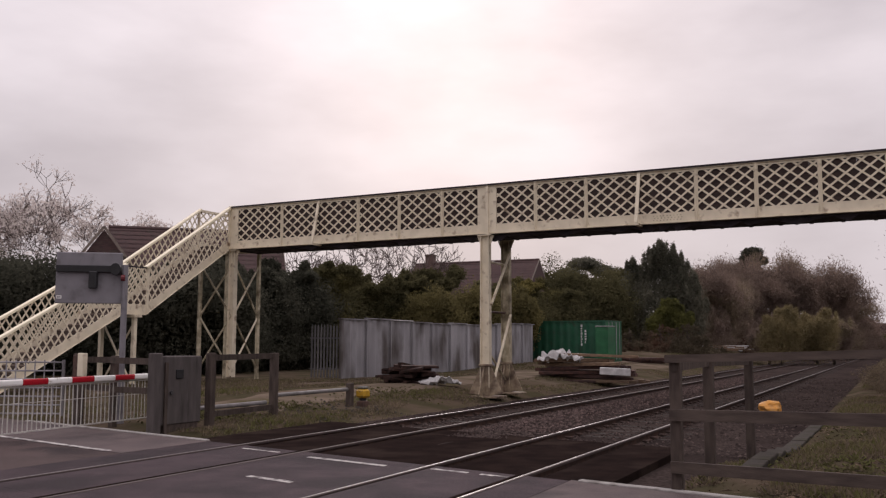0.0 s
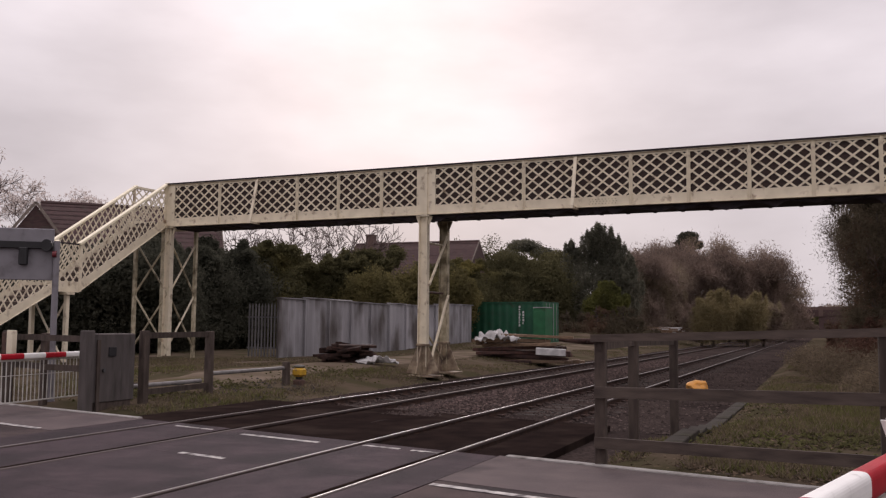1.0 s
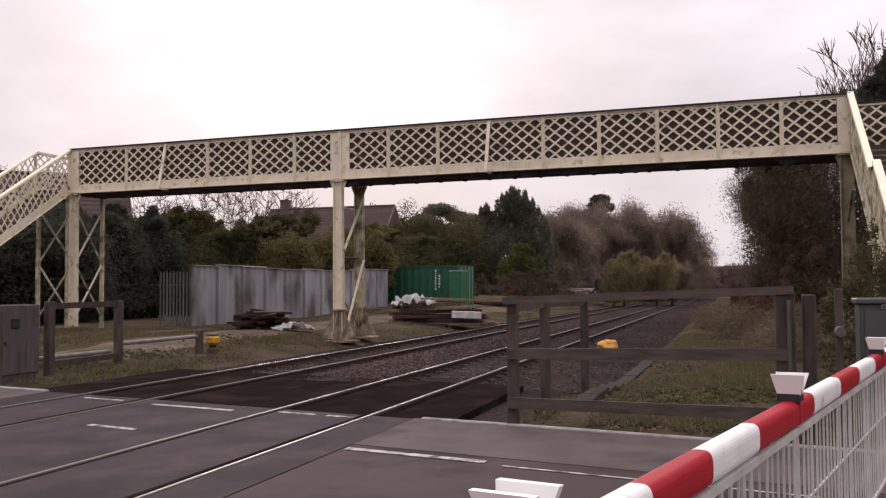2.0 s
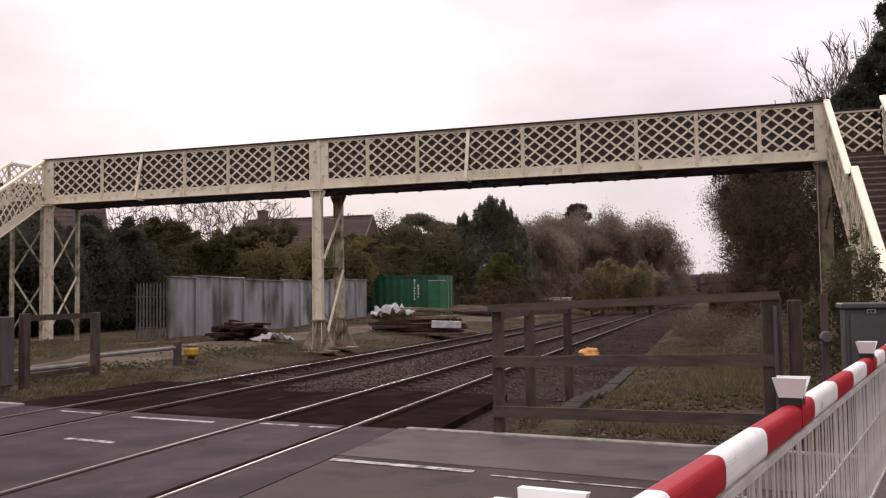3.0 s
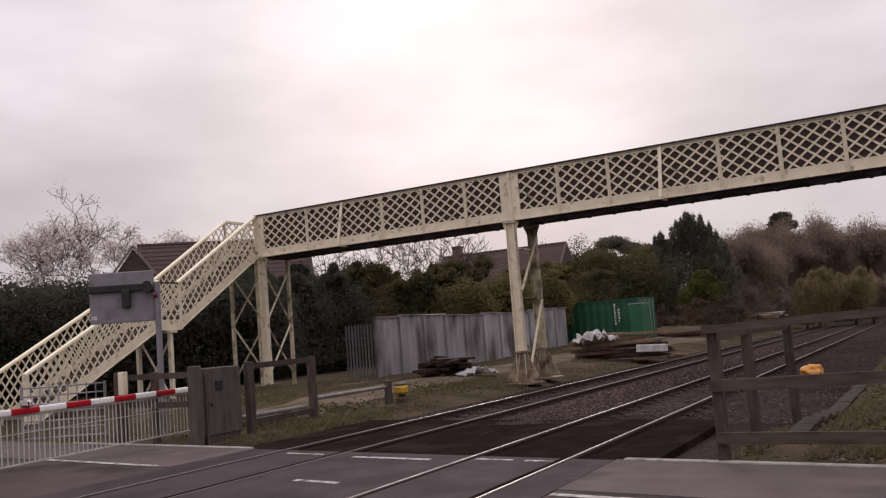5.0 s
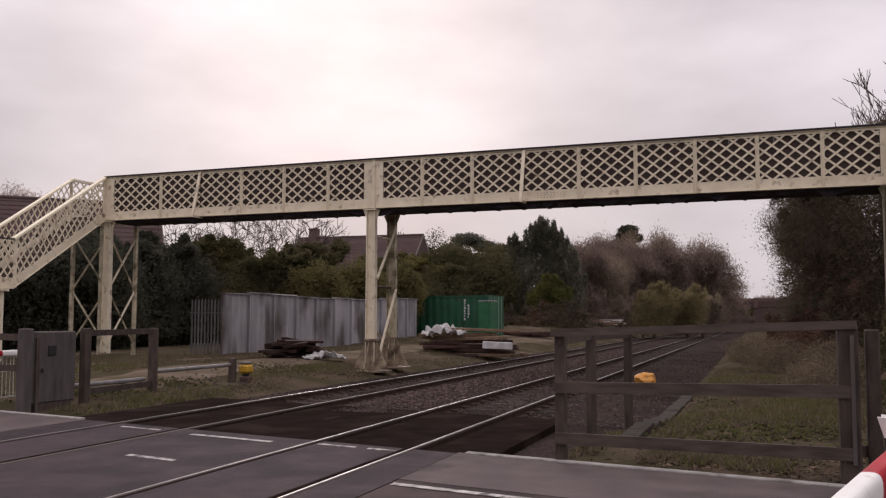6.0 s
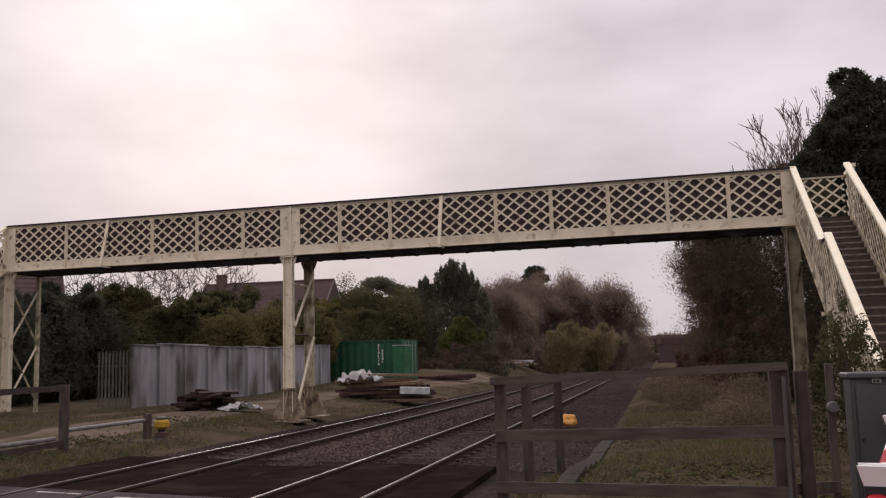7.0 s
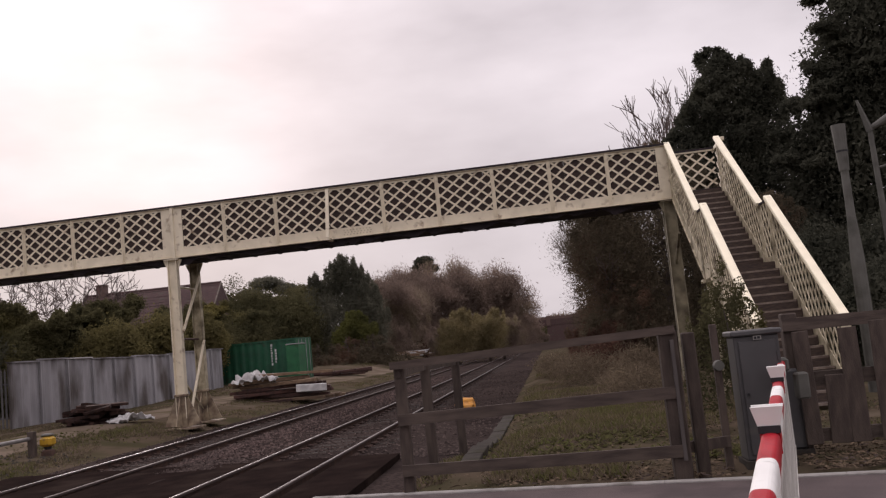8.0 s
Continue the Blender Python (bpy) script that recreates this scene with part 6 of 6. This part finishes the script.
for k, (az, dist, h, r) in enumerate(((6.6, 92, 4.4, 1.7), (5.9, 87, 5.2, 2.2), (4.0, 90, 5.0, 2.2), (3.1, 96, 4.4, 2.0))):
    x, y = polar(az, dist)
    blobs = [(x, y, h * 0.42, r, r, h * 0.48), (x + 0.8, y - 0.6, h * 0.62, r * 0.7, r * 0.7, h * 0.32), (x - 0.6, y, h * 0.36, r * 0.8, r * 0.8, h * 0.36)]
    dense_tree("olive_shrub", "rounded olive-yellow shrub beside the far line", shoots(blobs, 40, 20 + k, 0.28, 0.5), 20000, 0.24, M["leaf_olive"] if k % 3 else M["leaf_brown"], 360 + k, category="shrub", droop=-0.7, sliver=0.3, shell=0.3)

# overgrown bank on the right of the line, beyond the bridge
for k, (x, y, h, r) in enumerate(((6.5, 40, 8.6, 1.7), (8.6, 38, 8.8, 2.4), (7.0, 46, 9.6, 2.2), (7.7, 53, 10.4, 2.6), (8.4, 61, 10.6, 3.0), (10.6, 44, 8.4, 3.0), (9.8, 71, 9.6, 3.6), (11.4, 85, 8.4, 4.2), (11.5, 35, 5.8, 2.4))):
    blobs = [(x, y, h * 0.36, r * 1.05, r, h * 0.42), (x - 0.1, y, h * 0.66, r, r, h * 0.34), (x, y - 1, h * 0.15, r * 1.1, r, h * 0.2), (x + 0.2, y + 0.5, h * 0.85, r * 0.8, r * 0.8, h * 0.16)]
    dense_tree("ivy_thicket", "dark ivy-grown thicket on the bank beside the line", shoots(blobs, 50, 70 + k, 0.22, 0.4), 37000, 0.13, M["ivy"], 400 + k, category="thicket", shell=0.3, sliver=0.45)
for k, (x, y, h) in enumerate(((6.2, 41, 8.2), (6.4, 44, 8.8), (6.7, 48, 9.4), (7.2, 54, 10.0))):
    bare_tree("bare_shrub", "fine bare twigs at the edge of the ivy thicket", (x, y), h * 0.95, 0.6, 430 + k, M["twig"], depth=5, r0=0.05, haze=(15000, 0.13, M["ivy"]), first=0.24)
for k, (x, y, h, r) in enumerate(((5.9, 37, 2.0, 1.3), (6.0, 43, 2.3, 1.4), (6.2, 51, 2.5, 1.6), (6.6, 62, 2.6, 1.9), (7.4, 78, 2.8, 2.2))):
    dense_tree("red_bramble", "reddish-brown dead bramble along the foot of the bank", shoots([(x, y, h * 0.35, r, 2.6, h * 0.5), (x + 0.6, y + 1.5, h * 0.5, r * 0.8, 2.0, h * 0.45)], 26, 80 + k, 0.2, 0.4), 13000, 0.15, M["bramble"], 450 + k, category="bramble", trunk=(x, y, 0.03, h * 0.6), sliver=0.3, shell=0.2)
bare_tree("bare_tree", "leafless pale-twigged tree behind the bridge's stair", (13.6, 55), 16.2, 0.42, 51, M["twig"], depth=6, r0=0.14, first=0.27)
bare_tree("bare_tree", "leafless pale-twigged tree behind the bridge's stair", (12.0, 56), 14.0, 0.42, 52, M["twig"], depth=6, r0=0.11, first=0.27)
head = [(13.6, 46, 5, 3.6, 3.4, 5.5), (13.4, 46, 9.4, 2.6, 2.4, 3.4), (13.1, 46, 12.9, 1.0, 1.1, 1.9), (13.9, 46, 12.5, 1.1, 1.2, 1.7), (14.8, 46, 12.1, 1.2, 1.2, 1.6), (15.7, 46.5, 12.3, 0.9, 1.0, 1.4), (12.3, 46, 11.2, 1.3, 1.4, 1.8),
        (11.5, 46, 9.0, 1.4, 1.5, 2.0), (10.7, 46, 8.6, 1.0, 1.2, 2.2), (14.6, 46, 9.6, 1.9, 1.8, 2.2), (15.6, 45, 7.5, 2.0, 2.0, 4.0), (11.8, 46, 6.0, 2.0, 2.0, 3.0)]
dense_tree("conifer", "tall dark conifer behind the bridge's stair", shoots(head, 110, 3, 0.32, 0.42), 80000, 0.2, M["leaf_dark"], 61, shell=0.35, droop=0.6, sliver=0.85)
spire = [(18.8, 41, 6, 3.8, 3.6, 7), (18.5, 41, 12, 2.7, 2.8, 4.4), (19.4, 41, 17.0, 2.0, 2.0, 4), (17.2, 41, 9.6, 1.9, 2.0, 3.6), (20.7, 41, 14, 2.8, 2.6, 6), (16.4, 42, 6.6, 2.2, 2.2, 4.6), (20.2, 41, 20.5, 1.4, 1.4, 3.4)]
dense_tree("conifer", "very tall dark conifer behind the bridge's stair", shoots(spire, 120, 3, 0.55, 0.26), 100000, 0.23, M["leaf_dark"], 62, shell=0.3, droop=0.2, sliver=0.95)
dense_tree("conifer", "dark conifer behind the bridge's stair", [(23.5, 38, 7, 4, 4, 8), (23.5, 38, 15, 3, 3, 6)], 48000, 0.22, M["leaf_dark"], 63, shell=0.35, droop=0.6)
for k, (x, y, h, r) in enumerate(((12.5, 33, 4.6, 2.4), (15.0, 31, 5.0, 2.8), (18.5, 31, 5.2, 3.2), (13.0, 27, 3.2, 1.8), (22, 30, 5.5, 3.2))):
    dense_tree("evergreen_bush", "dark evergreen bush behind the bridge's stair", [(x, y, h * 0.42, r, r, h * 0.5), (x + 0.6, y, h * 0.7, r * 0.7, r * 0.7, h * 0.3)], 24000, 0.18, M["leaf_dark"], 440 + k, category="bush", shell=0.3)
# small shrub at the stair's foot
dense_tree("small_shrub", "small grey-green shrub growing through the fence", shoots([(6.35, 15.6, 1.2, 0.45, 0.5, 0.95), (6.55, 16.0, 1.75, 0.4, 0.5, 0.75), (6.1, 15.2, 0.8, 0.5, 0.5, 0.7), (6.9, 16.2, 1.1, 0.4, 0.5, 0.8)], 40, 6, 0.10, 0.22), 6000, 0.05, M["leaf_hedge"], 71, category="shrub", trunk=(6.5, 15.6, 0.04, 1.8), shell=0.15)
dense_tree("dry_bramble", "brown bramble tangle along the trackside", [(4.9, 33, 0.5, 1.3, 3.0, 0.7), (5.6, 24, 0.4, 1.0, 3.0, 0.55), (6.2, 28, 0.6, 1.0, 3.0, 0.8), (4.0, 40, 0.5, 1.2, 4.0, 0.6)], 12000, 0.13, M["dry"], 72, category="bramble", trunk=(5.6, 24, 0.02, 0.5), sliver=0.3, shell=0.2)


def house(name, label, x0, x1, y, depth, eaves, ridge, chimney_x, wall, at=None):
    """A plain two-storey house: walls, tiled roof, chimney."""
    t = thing(name, label, "house", at)
    part("wall", Shape().box((x0 + 0.3, y, -0.2), (x1 - 0.3, y + depth, eaves)), M[wall], t)
    s = Shape()
    yc = y + depth / 2
    roof = part("roof", Shape().add([(x, yc + k * (depth / 2 + 0.4), eaves - 0.25) for x in (x0, x1) for k in (-1, 1)] + [(x, yc, ridge - 0.08) for x in (x0, x1)], [(0, 1, 4), (2, 5, 3), (0, 4, 5, 2), (1, 3, 5, 4), (0, 2, 3, 1)]), M["tile"], t)
    for side in (-1, 1):
        n = 14
        for i in range(n):
            u0, u1 = i / n, (i + 1) / n + 0.02
            ya, yb = yc + side * (depth / 2 + 0.4) * (1 - u0), yc + side * (depth / 2 + 0.4) * (1 - u1)
            za, zb = eaves - 0.2 + (ridge - eaves + 0.2) * u0, eaves - 0.2 + (ridge - eaves + 0.2) * u1
            s = Shape()
            s.beam((x0, (ya + yb) / 2, (za + zb) / 2 + 0.03), (x1, (ya + yb) / 2, (za + zb) / 2 + 0.03), math.hypot(ya - yb, za - zb), 0.06, up=Vector((0, side * (ridge - eaves + 0.2), depth / 2 + 0.4)))
            part("tile_course", s, M["tile"], roof)
    part("ridge_tiles", Shape().tube((x0, yc, ridge + 0.02), (x1, yc, ridge + 0.02), 0.13, n=8), M["tile"], roof)
    g = Shape()
    for x in (x0 + 0.3, x1 - 0.3):
        g.add([(x, y, eaves), (x, y + depth, eaves), (x, yc, ridge - 0.1), (x - 0.2, y, eaves), (x - 0.2, y + depth, eaves), (x - 0.2, yc, ridge - 0.1)], [(0, 1, 2), (5, 4, 3), (0, 3, 4, 1), (1, 4, 5, 2), (2, 5, 3, 0)])
    part("gable", g, M[wall], t)
    for x in (x0, x1):
        for side in (-1, 1):
            part("bargeboard", Shape().beam((x, yc, ridge), (x, yc + side * (depth / 2 + 0.4), eaves - 0.2), 0.05, 0.16), M["barge"], t)
    if chimney_x is not None:
        c = Shape().box((chimney_x - 0.4, yc - 0.35, ridge - 1.2), (chimney_x + 0.4, yc + 0.35, ridge + 0.95)).box((chimney_x - 0.46, yc - 0.4, ridge + 0.8), (chimney_x + 0.46, yc + 0.4, ridge + 0.9))
        c = part("chimney", c, M["brick"], roof)
    return t


house("house", "brick house with a brown tiled roof and chimney behind the hedge", -37.2, -24.5, 76.5, 7.0, 5.6, 9.35, -35.6, "brick")
cx, cy = polar(43.5, 58)
cottage = house("cottage", "cottage with a dark tiled roof and faded bargeboards behind the stair", -2.9, 8.0, 0.0, 7.0, 5.0, 9.0, None, "render_wall", pose(cx, cy, 0, 0, 0, 43.5))
part("porch_gable", Shape().add([(-5.2, -0.4, 5.2), (-0.7, -0.4, 5.2), (-2.95, -0.4, 8.4), (-5.2, 3.4, 5.2), (-0.7, 3.4, 5.2), (-2.95, 3.4, 8.4)], [(0, 1, 2), (5, 4, 3), (0, 3, 4, 1), (1, 4, 5, 2), (2, 5, 3, 0)]), M["tile"], cottage)
for x in (-5.4, -0.5):
    part("bargeboard", Shape().beam((-2.95, -0.6, 8.55), (x, -0.6, 5.2), 0.06, 0.15), M["barge"], cottage)

# far end of the line
far = thing("far_overbridge", "small far brick overbridge across the line", "bridge")
part("deck", Shape().box((-14, 238, 4.6), (16, 241, 6.2)), M["tile"], far)
part("pier", Shape().box((-14, 238, -0.5), (-8, 241, 4.6)), M["tile"], far)
part("parapet", Shape().box((-14, 238, 6.2), (16, 238.4, 6.9)), M["brick"], far)
for x in (-10, -3, 4, 11):
    part("pilaster", Shape().box((x - 0.5, 237.7, 4.6), (x + 0.5, 237.99, 7.1)), M["brick"], far)
part("pier", Shape().box((3.5, 238, -0.5), (16, 241, 4.7)), M["tile"], far)
for k, (x, y, h, r) in enumerate(((-2, 300, 9, 7), (8, 310, 10, 8), (-12, 290, 9, 7), (16, 260, 10, 7), (22, 200, 9, 7), (-30, 230, 10, 9), (-45, 200, 10, 9), (18, 130, 8, 5), (17, 108, 8, 5))):
    dense_tree("far_tree", "distant dull brown-green tree by the line", [(x, y, h * 0.5, r, r, h * 0.5), (x + 3, y, h * 0.35, r, r, h * 0.4)], 5000, 0.9, M["leaf_brown"] if k % 2 else M["leaf_hedge"], 500 + k, shell=0.3)
# woodland that closes the horizon
rng = np.random.default_rng(9)
blobs = []
for a in np.arange(0, 360, 4.0):
    if 10 < a < 352:
        d = 330 if 60 < a < 300 else 260
        x, y = polar(a, d)
        blobs.append((x, y, 4.5, 11, 11, 5.5))
tagged(new("distant_woods", soup("distant_woods", leaf_cloud(rng, blobs, 26000, 3.2, shell=0.4), 3, [M["leaf_hedge"]])), "low dull woods along the horizon", "woods", kind="stuff")
